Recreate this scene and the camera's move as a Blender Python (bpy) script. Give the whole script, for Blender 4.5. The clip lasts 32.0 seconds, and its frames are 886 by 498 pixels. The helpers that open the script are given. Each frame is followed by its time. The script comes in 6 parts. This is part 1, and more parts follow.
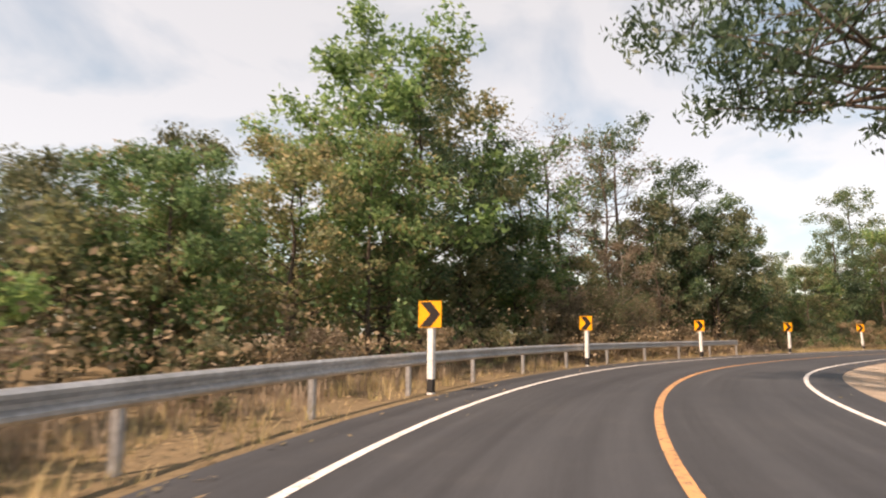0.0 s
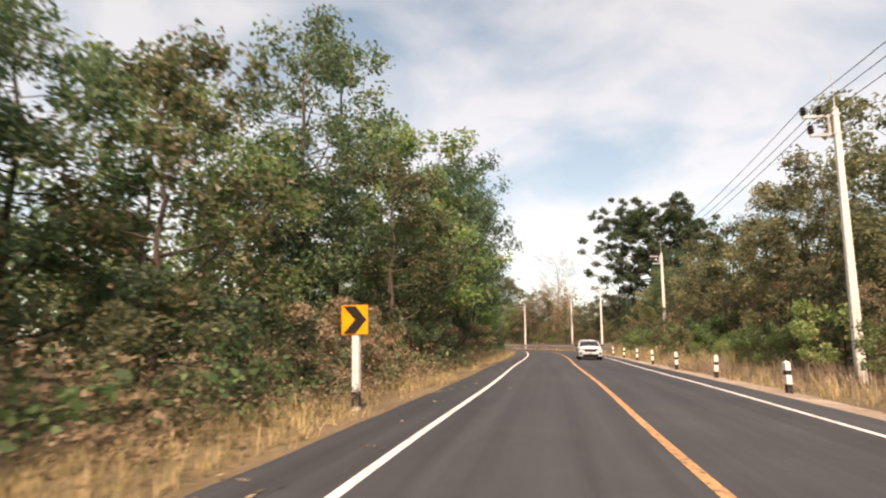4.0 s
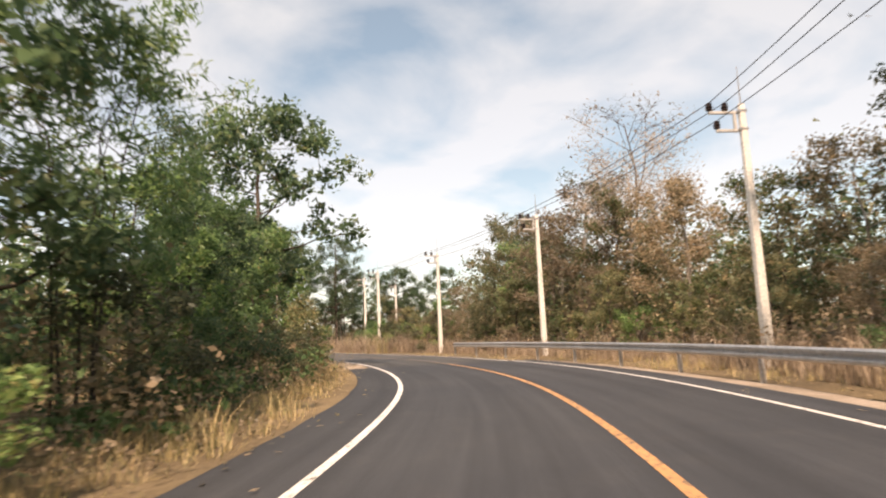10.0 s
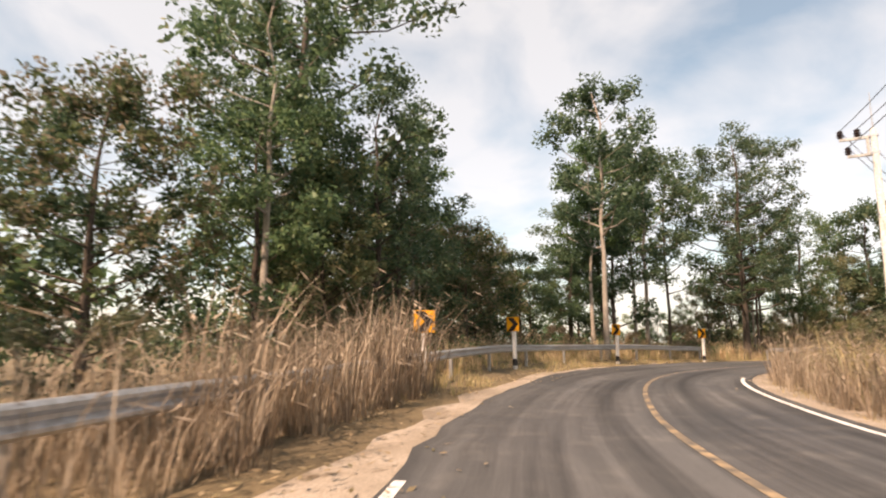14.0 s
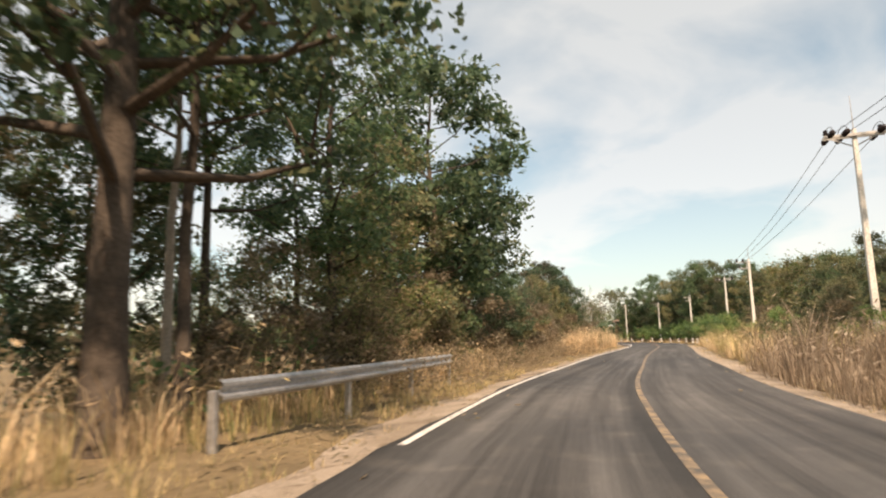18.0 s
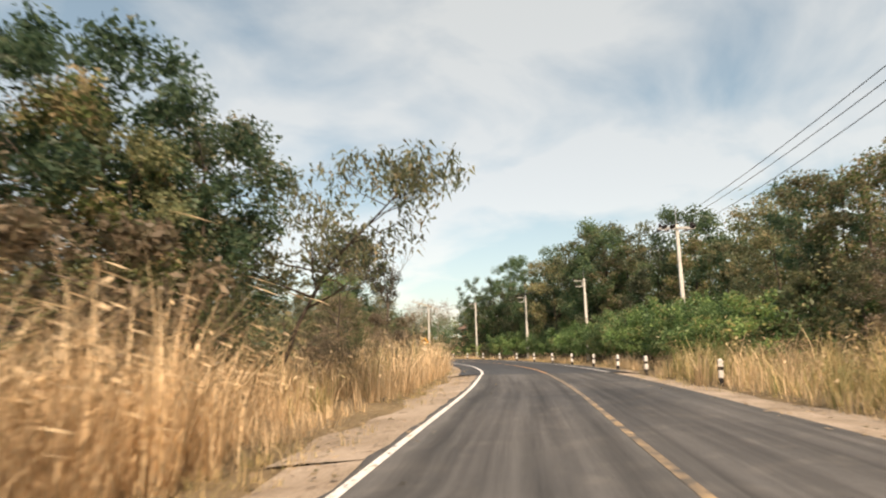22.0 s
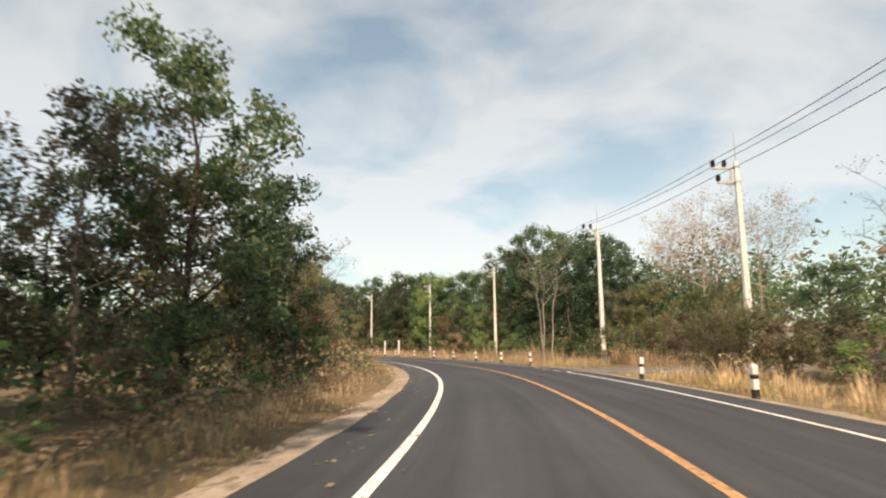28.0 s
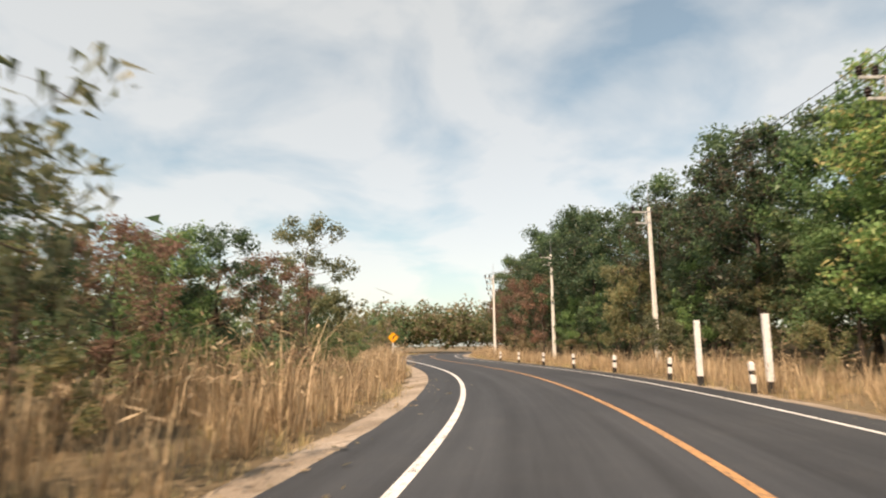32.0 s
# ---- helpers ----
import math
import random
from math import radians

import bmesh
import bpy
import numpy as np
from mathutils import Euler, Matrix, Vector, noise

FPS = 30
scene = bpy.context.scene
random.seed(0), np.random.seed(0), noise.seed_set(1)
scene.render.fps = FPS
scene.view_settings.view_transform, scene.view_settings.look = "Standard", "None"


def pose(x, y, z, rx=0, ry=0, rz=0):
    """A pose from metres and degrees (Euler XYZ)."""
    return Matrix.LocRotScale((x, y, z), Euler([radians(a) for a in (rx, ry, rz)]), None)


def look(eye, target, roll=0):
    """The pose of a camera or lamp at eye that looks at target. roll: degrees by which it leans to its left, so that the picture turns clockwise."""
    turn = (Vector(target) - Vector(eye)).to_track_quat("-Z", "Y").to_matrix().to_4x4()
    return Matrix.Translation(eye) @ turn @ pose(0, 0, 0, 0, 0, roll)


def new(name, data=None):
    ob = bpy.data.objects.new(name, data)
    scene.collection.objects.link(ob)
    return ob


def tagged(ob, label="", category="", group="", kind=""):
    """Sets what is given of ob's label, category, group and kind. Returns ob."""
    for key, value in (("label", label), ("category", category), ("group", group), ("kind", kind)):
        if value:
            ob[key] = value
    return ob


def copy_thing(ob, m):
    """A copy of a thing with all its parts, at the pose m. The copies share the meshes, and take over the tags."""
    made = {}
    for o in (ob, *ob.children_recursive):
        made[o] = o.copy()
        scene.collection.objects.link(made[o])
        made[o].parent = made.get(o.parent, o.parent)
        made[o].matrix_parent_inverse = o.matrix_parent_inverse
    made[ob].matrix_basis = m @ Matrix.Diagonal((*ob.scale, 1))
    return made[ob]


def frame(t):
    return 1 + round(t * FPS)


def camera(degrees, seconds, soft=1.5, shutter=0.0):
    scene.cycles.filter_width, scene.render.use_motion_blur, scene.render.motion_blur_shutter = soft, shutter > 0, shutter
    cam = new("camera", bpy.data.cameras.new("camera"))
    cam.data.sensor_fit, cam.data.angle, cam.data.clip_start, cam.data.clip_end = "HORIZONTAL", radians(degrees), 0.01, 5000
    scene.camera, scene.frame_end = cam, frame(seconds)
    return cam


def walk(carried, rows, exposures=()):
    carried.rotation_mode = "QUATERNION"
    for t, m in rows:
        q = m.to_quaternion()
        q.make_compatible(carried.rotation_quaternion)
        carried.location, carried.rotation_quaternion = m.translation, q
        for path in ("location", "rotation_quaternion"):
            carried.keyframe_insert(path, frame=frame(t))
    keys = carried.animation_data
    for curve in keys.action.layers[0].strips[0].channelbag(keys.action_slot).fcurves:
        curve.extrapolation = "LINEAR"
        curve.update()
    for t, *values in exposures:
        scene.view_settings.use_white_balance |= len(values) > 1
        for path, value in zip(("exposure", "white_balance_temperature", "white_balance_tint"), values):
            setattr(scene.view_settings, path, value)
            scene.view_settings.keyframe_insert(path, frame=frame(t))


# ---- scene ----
cam = camera(71.46, 32.0, soft=2.1, shutter=0.2)
EYE = 1.35
# seconds, east, north, yaw, pitch, roll
PATH = [
    (0.0, -0.00, 0.00, 0.00, 7.86, -0.08),
    (0.5, 1.12, 6.34, -5.55, 8.12, -0.05),
    (1.0, 3.01, 12.42, -12.84, 8.28, 0.26),
    (1.5, 5.67, 18.14, -20.25, 8.08, -0.05),
    (2.0, 9.03, 23.55, -27.19, 8.34, -0.10),
    (2.5, 13.06, 28.75, -33.07, 8.33, -0.13),
    (3.0, 17.57, 33.66, -38.13, 8.37, -0.05),
    (3.5, 22.61, 38.12, -41.65, 8.47, -0.12),
    (4.0, 27.83, 42.39, -44.36, 8.55, -0.04),
    (4.5, 33.22, 46.50, -45.92, 8.58, 0.15),
    (5.0, 38.71, 50.61, -46.76, 8.55, 0.37),
    (5.5, 44.34, 54.67, -47.25, 8.46, 0.54),
    (6.0, 49.97, 58.92, -47.46, 8.32, 0.56),
    (6.5, 55.61, 62.85, -47.86, 8.38, 0.82),
    (7.0, 61.14, 66.74, -47.82, 8.37, 0.94),
    (7.5, 66.66, 70.59, -47.56, 8.05, 0.84),
    (8.0, 72.22, 74.53, -47.00, 8.02, 0.60),
    (8.5, 77.73, 78.51, -46.36, 7.97, -0.40),
    (9.0, 83.14, 82.59, -45.59, 8.44, -1.27),
    (9.5, 88.48, 86.93, -43.94, 8.21, -2.08),
    (10.0, 93.68, 91.41, -39.73, 7.96, -2.43),
    (10.5, 98.55, 96.11, -34.73, 7.62, -1.80),
    (11.0, 102.81, 101.24, -29.41, 7.43, -0.83),
    (11.5, 106.47, 106.75, -23.79, 7.58, 0.07),
    (12.0, 109.57, 112.59, -18.51, 7.44, 0.50),
    (12.5, 112.25, 118.61, -13.70, 8.07, 0.93),
    (13.0, 114.38, 124.81, -9.78, 7.87, 0.72),
    (13.5, 116.24, 130.95, -6.55, 8.37, 0.44),
    (14.0, 117.64, 137.05, -5.52, 8.67, -0.13),
    (14.5, 119.05, 143.02, -6.92, 8.84, -0.86),
    (15.0, 120.71, 148.81, -10.60, 8.94, -1.62),
    (15.5, 122.80, 154.35, -16.36, 8.95, -2.21),
    (16.0, 125.50, 159.54, -24.02, 8.77, -2.25),
    (16.5, 128.86, 164.22, -32.64, 9.10, -1.95),
    (17.0, 132.95, 168.46, -40.51, 8.83, -1.75),
    (17.5, 137.54, 172.32, -47.37, 8.58, -1.44),
    (18.0, 142.71, 175.64, -52.88, 8.41, -1.35),
    (18.5, 148.23, 178.53, -56.80, 8.70, -1.15),
    (19.0, 153.95, 181.11, -59.94, 8.76, -0.97),
    (19.5, 159.89, 183.49, -62.18, 8.83, -0.86),
    (20.0, 166.10, 185.71, -64.37, 8.83, -0.92),
    (20.5, 172.61, 187.86, -65.17, 8.78, -1.10),
    (21.0, 179.41, 190.02, -65.37, 8.88, -1.10),
    (21.5, 186.46, 192.38, -65.60, 9.21, -1.28),
    (22.0, 193.74, 194.65, -66.12, 9.30, -1.44),
    (22.5, 201.16, 196.92, -66.08, 8.99, -1.56),
    (23.0, 208.56, 199.22, -65.67, 8.95, -1.14),
    (23.5, 215.78, 201.55, -64.34, 9.03, -1.15),
    (24.0, 222.86, 204.08, -62.47, 9.39, -1.54),
    (24.5, 229.66, 206.72, -60.46, 8.65, -2.12),
    (25.0, 236.22, 209.55, -58.21, 8.93, -1.77),
    (25.5, 242.49, 212.71, -55.39, 9.32, -1.71),
    (26.0, 248.60, 216.23, -51.95, 9.35, -1.25),
    (26.5, 254.63, 220.02, -48.94, 9.42, -0.61),
    (27.0, 260.65, 224.25, -46.11, 9.23, -0.27),
    (27.5, 266.56, 228.93, -43.72, 9.04, -0.27),
    (28.0, 272.42, 233.88, -41.75, 8.94, -0.63),
    (28.5, 278.19, 239.06, -39.66, 8.88, -1.33),
    (29.0, 283.66, 244.58, -36.93, 8.72, -2.31),
    (29.5, 288.86, 250.43, -33.95, 9.03, -2.03),
    (30.0, 293.90, 256.52, -30.67, 9.09, -1.81),
    (30.5, 298.55, 263.26, -26.56, 9.17, -1.57),
    (31.0, 303.01, 270.40, -22.38, 8.73, -1.27),
    (31.5, 306.92, 278.00, -18.32, 9.17, -0.86),
    (32.0, 310.51, 285.86, -14.45, 8.97, -0.56),
]


def seat(x, y, yaw, pitch, roll):
    a, b = radians(yaw), radians(pitch)
    way = Vector((-math.sin(a) * math.cos(b), math.cos(a) * math.cos(b), math.sin(b)))
    eye = Vector((x, y, EYE))
    return look(eye, eye + way, roll)


walk(cam, [(t, seat(x, y, yaw, pitch, roll)) for t, x, y, yaw, pitch, roll in PATH], [(0.0, 0.62, 8300.0, 31.0), (12.0, 0.62, 8300.0, 29.0), (15.0, 0.7, 8300.0, 30.0), (16.5, 0.66, 8300.0, 28.0), (18.0, 0.48, 8300.0, 24.0), (19.5, 0.43, 8100.0, 22.0), (32.0, 0.44, 8100.0, 23.0)])

# ---- world and sun ----
SUN_ELEVATION, SUN_AZIMUTH = radians(50), radians(-135)  # azimuth clockwise from north
world = bpy.data.worlds.new("sky")
scene.world = world
world.use_nodes = True
wn, wl = world.node_tree.nodes, world.node_tree.links
wn.clear()
w_out = wn.new("ShaderNodeOutputWorld")
w_bg = wn.new("ShaderNodeBackground")
w_sky = wn.new("ShaderNodeTexSky")
w_sky.sky_type = "NISHITA"
w_sky.sun_disc = False
w_sky.sun_elevation = SUN_ELEVATION
w_sky.sun_rotation = SUN_AZIMUTH
w_sky.air_density, w_sky.dust_density, w_sky.ozone_density = 1.0, 1.2, 1.2
w_co = wn.new("ShaderNodeTexCoord")
w_sep = wn.new("ShaderNodeSeparateXYZ")
w_add = wn.new("ShaderNodeMath")
w_add.operation, w_add.inputs[1].default_value = "ADD", 0.22
w_div = wn.new("ShaderNodeVectorMath")
w_div.operation = "DIVIDE"
w_com = wn.new("ShaderNodeCombineXYZ")
w_n1 = wn.new("ShaderNodeTexNoise")
w_n1.inputs["Scale"].default_value, w_n1.inputs["Detail"].default_value = 1.7, 9
w_n1.inputs["Roughness"].default_value, w_n1.inputs["Distortion"].default_value = 0.5, 0.35
w_ramp = wn.new("ShaderNodeValToRGB")
w_ramp.color_ramp.elements[0].position, w_ramp.color_ramp.elements[1].position = 0.32, 0.53
w_haze = wn.new("ShaderNodeMapRange")
w_haze.inputs[1].default_value, w_haze.inputs[2].default_value = 0.0, 0.38
w_haze.inputs[3].default_value, w_haze.inputs[4].default_value = 0.68, 0.0
w_max = wn.new("ShaderNodeMath")
w_max.operation = "MAXIMUM"
w_amt = wn.new("ShaderNodeMath")
w_amt.operation, w_amt.inputs[1].default_value, w_amt.inputs[2].default_value = "MULTIPLY_ADD", 0.68, 0.27
w_mix = wn.new("ShaderNodeMix")
w_mix.data_type = "RGBA"
w_bright = wn.new("ShaderNodeMix")
w_bright.data_type, w_bright.blend_type = "RGBA", "ADD"
w_bright.inputs[0].default_value = 1.0
w_bright.inputs[6].default_value = (3.4, 4.1, 4.08, 1)
w_part = wn.new("ShaderNodeMix")
w_part.data_type = "RGBA"
w_part.inputs[0].default_value = 0.55
w_part.inputs[6].default_value = (0, 0, 0, 1)
wl.new(w_co.outputs["Generated"], w_sep.inputs[0])
wl.new(w_sep.outputs[2], w_add.inputs[0])
for axis in range(3):
    wl.new(w_add.outputs[0], w_com.inputs[axis])
wl.new(w_co.outputs["Generated"], w_div.inputs[0])
wl.new(w_com.outputs[0], w_div.inputs[1])
wl.new(w_div.outputs[0], w_n1.inputs["Vector"])
wl.new(w_n1.outputs["Fac"], w_ramp.inputs[0])
wl.new(w_sep.outputs[2], w_haze.inputs[0])
wl.new(w_ramp.outputs[0], w_max.inputs[0])
wl.new(w_haze.outputs[0], w_max.inputs[1])
wl.new(w_max.outputs[0], w_amt.inputs[0])
wl.new(w_amt.outputs[0], w_mix.inputs[0])
w_tint = wn.new("ShaderNodeMix")
w_tint.data_type, w_tint.blend_type = "RGBA", "MULTIPLY"
w_tint.inputs[0].default_value = 1.0
w_tint.inputs[7].default_value = (0.67, 1.09, 1.06, 1)
wl.new(w_sky.outputs[0], w_tint.inputs[6])
wl.new(w_tint.outputs[2], w_mix.inputs[6])
wl.new(w_sky.outputs[0], w_part.inputs[7])
wl.new(w_part.outputs[2], w_bright.inputs[7])
wl.new(w_bright.outputs[2], w_mix.inputs[7])
wl.new(w_mix.outputs[2], w_bg.inputs[0])
w_bg.inputs[1].default_value = 0.112
wl.new(w_bg.outputs[0], w_out.inputs[0])

sun = new("sun", bpy.data.lights.new("sun", "SUN"))
sun.data.energy, sun.data.angle, sun.data.color = 5.0, radians(1.5), (1.0, 0.89, 0.74)
sun_from = Vector((math.sin(SUN_AZIMUTH) * math.cos(SUN_ELEVATION), math.cos(SUN_AZIMUTH) * math.cos(SUN_ELEVATION), math.sin(SUN_ELEVATION)))
sun.matrix_world = look(sun_from * 100, (0, 0, 0))


# ---- materials ----
def node_material(name, rough=0.8, metal=0.0):
    m = bpy.data.materials.new(name)
    m.use_nodes = True
    n, l = m.node_tree.nodes, m.node_tree.links
    b = n["Principled BSDF"]
    b.inputs["Roughness"].default_value, b.inputs["Metallic"].default_value = rough, metal
    b.inputs["Specular IOR Level"].default_value = 0.3
    return m, n, l, b


def noise_of(n, l, scale, detail=4.0, where="Object", rough=0.6):
    co = n.new("ShaderNodeTexCoord")
    t = n.new("ShaderNodeTexNoise")
    t.inputs["Scale"].default_value, t.inputs["Detail"].default_value, t.inputs["Roughness"].default_value = scale, detail, rough
    l.new(co.outputs[where], t.inputs["Vector"])
    return t


def ramp_of(n, l, source, stops):
    r = n.new("ShaderNodeValToRGB")
    while len(r.color_ramp.elements) < len(stops):
        r.color_ramp.elements.new(0.5)
    for e, (p, c) in zip(r.color_ramp.elements, stops):
        e.position, e.color = p, (*c, 1)
    l.new(source, r.inputs[0])
    return r


def mixed(n, l, fac, a, b, blend="MIX"):
    x = n.new("ShaderNodeMix")
    x.data_type, x.blend_type = "RGBA", blend
    for socket, value in ((x.inputs[0], fac), (x.inputs[6], a), (x.inputs[7], b)):
        if isinstance(value, (int, float)):
            socket.default_value = value
        elif isinstance(value, tuple):
            socket.default_value = (*value, 1)
        else:
            l.new(value, socket)
    return x.outputs[2]


def bumped(n, l, b, source, strength=0.3, distance=0.02):
    k = n.new("ShaderNodeBump")
    k.inputs["Strength"].default_value, k.inputs["Distance"].default_value = strength, distance
    l.new(source, k.inputs["Height"])
    l.new(k.outputs[0], b.inputs["Normal"])


def two_scale(name, dark, light, big=0.4, fine=30.0, rough=0.85, bump=0.3, distance=0.01, metal=0.0):
    m, n, l, b = node_material(name, rough, metal)
    t1, t2 = noise_of(n, l, big), noise_of(n, l, fine, 3)
    c1 = ramp_of(n, l, t1.outputs["Fac"], [(0.3, dark), (0.7, light)])
    c2 = ramp_of(n, l, t2.outputs["Fac"], [(0.3, (0.72, 0.72, 0.72)), (0.7, (1.18, 1.18, 1.18))])
    l.new(mixed(n, l, 1.0, c1.outputs[0], c2.outputs[0], "MULTIPLY"), b.inputs["Base Color"])
    bumped(n, l, b, t2.outputs["Fac"], bump, distance)
    return m


def leaf_material(name, stops, rough=0.42, through_light=0.5):
    """Leaves: each one takes a colour of its own from the stops."""
    m, n, l, b = node_material(name, rough)
    g = n.new("ShaderNodeNewGeometry")
    o = n.new("ShaderNodeObjectInfo")
    mul = n.new("ShaderNodeMath")
    mul.operation, mul.inputs[1].default_value = "MULTIPLY_ADD", 0.35
    sub = n.new("ShaderNodeMath")
    sub.operation, sub.inputs[1].default_value = "ADD", -0.17
    l.new(o.outputs["Random"], mul.inputs[0])
    l.new(g.outputs["Random Per Island"], mul.inputs[2])
    l.new(mul.outputs[0], sub.inputs[0])
    # windscreen haze put into the colour: every leaf greyed a little and lightened
    r = ramp_of(n, l, sub.outputs[0], [(p, tuple((v * 0.83 + 0.17 * (0.25 * c[0] + 0.65 * c[1] + 0.1 * c[2])) * 1.42 for v in c)) for p, c in stops])
    t = noise_of(n, l, 0.5, 2)
    shade = ramp_of(n, l, t.outputs["Fac"], [(0.3, (0.75, 0.75, 0.75)), (0.7, (1.2, 1.2, 1.15))])
    c = mixed(n, l, 1.0, r.outputs[0], shade.outputs[0], "MULTIPLY")
    # each plant is lighter or darker as a whole
    times = n.new("ShaderNodeMath")
    times.operation, times.inputs[1].default_value = "MULTIPLY", 7.3
    part_of = n.new("ShaderNodeMath")
    part_of.operation = "FRACT"
    l.new(o.outputs["Random"], times.inputs[0])
    l.new(times.outputs[0], part_of.inputs[0])
    tone = ramp_of(n, l, part_of.outputs[0], [(0.0, (0.72, 0.74, 0.78)), (0.55, (1.0, 1.0, 1.0)), (1.0, (1.36, 1.33, 1.18))])
    c = mixed(n, l, 1.0, c, tone.outputs[0], "MULTIPLY")
    l.new(c, b.inputs["Base Color"])
    tr = n.new("ShaderNodeBsdfTranslucent")
    l.new(c, tr.inputs["Color"])
    mx = n.new("ShaderNodeMixShader")
    mx.inputs[0].default_value = through_light
    l.new(b.outputs[0], mx.inputs[1])
    l.new(tr.outputs[0], mx.inputs[2])
    l.new(mx.outputs[0], n["Material Output"].inputs["Surface"])
    return m


def asphalt(name, base, streak, worn, drag):
    m, n, l, b = node_material(name, 0.75)
    t1, t2, t3 = noise_of(n, l, 0.12, 5), noise_of(n, l, 90, 2), noise_of(n, l, 1.3, 6)
    c = ramp_of(n, l, t1.outputs["Fac"], [(0.35, base), (0.7, streak)]).outputs[0]
    stone = ramp_of(n, l, t2.outputs["Fac"], [(0.35, (0.6, 0.6, 0.6)), (0.65, (1.35, 1.35, 1.35))]).outputs[0]
    c = mixed(n, l, 1.0, c, stone, "MULTIPLY")
    spot = ramp_of(n, l, t3.outputs["Fac"], [(0.52, (0, 0, 0)), (0.75, (1, 1, 1))]).outputs[0]
    c = mixed(n, l, mixed(n, l, 1.0, spot, (worn, worn, worn), "MULTIPLY"), c, (0.155, 0.146, 0.132))
    # streaks drawn out along the lanes, and the paler wheel tracks
    uv = n.new("ShaderNodeUVMap")
    uv.uv_map = "along"
    pull = n.new("ShaderNodeVectorMath")
    pull.operation = "MULTIPLY"
    pull.inputs[1].default_value = (1.6, 0.035, 1.0)
    l.new(uv.outputs[0], pull.inputs[0])
    t4 = n.new("ShaderNodeTexNoise")
    t4.inputs["Scale"].default_value, t4.inputs["Detail"].default_value, t4.inputs["Roughness"].default_value = 1.0, 6, 0.65
    l.new(pull.outputs[0], t4.inputs["Vector"])
    lane = ramp_of(n, l, t4.outputs["Fac"], [(0.36, (1 - drag,) * 3), (0.64, (1 + drag,) * 3)]).outputs[0]
    c = mixed(n, l, 1.0, c, lane, "MULTIPLY")
    l.new(c, b.inputs["Base Color"])
    bumped(n, l, b, t2.outputs["Fac"], 0.35, 0.004)
    return m


def shoulder_soil(name):
    """Pale sand with darker soil, gravel and washed-out patches."""
    m, n, l, b = node_material(name, 0.95)
    t1, t2, t3 = noise_of(n, l, 0.55, 6), noise_of(n, l, 40, 3), noise_of(n, l, 2.2, 8, rough=0.75)
    c = ramp_of(n, l, t1.outputs["Fac"], [(0.3, (0.20, 0.158, 0.115)), (0.5, (0.33, 0.272, 0.213)), (0.72, (0.47, 0.40, 0.33))]).outputs[0]
    grit = ramp_of(n, l, t2.outputs["Fac"], [(0.3, (0.55, 0.55, 0.55)), (0.7, (1.3, 1.3, 1.3))]).outputs[0]
    c = mixed(n, l, 1.0, c, grit, "MULTIPLY")
    soil = ramp_of(n, l, t3.outputs["Fac"], [(0.54, (0, 0, 0)), (0.66, (1, 1, 1))]).outputs[0]
    c = mixed(n, l, soil, c, (0.12, 0.085, 0.052))
    l.new(c, b.inputs["Base Color"])
    bumped(n, l, b, t3.outputs["Fac"], 0.8, 0.05)
    return m


def paint(name, colour, wear, soft=0.12, scale=9):
    m, n, l, b = node_material(name, 0.6)
    t = noise_of(n, l, scale, 6)
    w = ramp_of(n, l, t.outputs["Fac"], [(wear, (0, 0, 0)), (wear + soft, (1, 1, 1))]).outputs[0]
    t2 = noise_of(n, l, 0.7, 3)
    tone = ramp_of(n, l, t2.outputs["Fac"], [(0.3, tuple(v * 0.75 for v in colour)), (0.7, colour)]).outputs[0]
    l.new(mixed(n, l, w, (0.07, 0.066, 0.06), tone), b.inputs["Base Color"])
    return m


M_ROAD_NEW = asphalt("asphalt_new", (0.033, 0.037, 0.043), (0.047, 0.051, 0.056), 0.08, 0.25)
M_ROAD_OLD = asphalt("asphalt_old", (0.046, 0.048, 0.050), (0.088, 0.086, 0.083), 0.40, 0.5)
M_LANE = two_scale("lane_asphalt", (0.10, 0.095, 0.085), (0.165, 0.155, 0.135), 0.6, 60, 0.9, 0.3, 0.004)
M_SAND = shoulder_soil("sandy_shoulder")
M_GROUND = two_scale("dry_ground", (0.10, 0.075, 0.045), (0.22, 0.165, 0.095), 0.15, 9, 0.95, 0.7, 0.05)
M_WHITE_LINE = paint("white_road_paint", (0.74, 0.73, 0.70), 0.34)
M_ORANGE_LINE = paint("orange_road_paint", (0.56, 0.30, 0.13), 0.37)
M_OLD_LINE = paint("worn_road_paint", (0.46, 0.33, 0.19), 0.40, 0.30, 2.6)
M_CONCRETE = two_scale("pole_concrete", (0.62, 0.60, 0.55), (0.78, 0.76, 0.70), 0.7, 14, 0.9, 0.25, 0.004)
M_POST_WHITE = two_scale("post_white_paint", (0.66, 0.65, 0.62), (0.80, 0.79, 0.76), 2.0, 20, 0.7, 0.15, 0.002)
M_POST_BLACK = two_scale("post_black_paint", (0.018, 0.018, 0.018), (0.04, 0.04, 0.04), 2.0, 20, 0.7, 0.15, 0.002)
M_YELLOW = two_scale("sign_yellow", (0.78, 0.335, 0.014), (0.86, 0.39, 0.02), 2.0, 30, 0.45, 0.05, 0.001)
M_SIGN_BLACK = two_scale("sign_black", (0.016, 0.013, 0.012), (0.03, 0.022, 0.02), 2.0, 30, 0.5, 0.05, 0.001)
M_STEEL = two_scale("galvanised_steel", (0.42, 0.43, 0.44), (0.60, 0.61, 0.62), 0.8, 12, 0.42, 0.1, 0.002, 0.75)
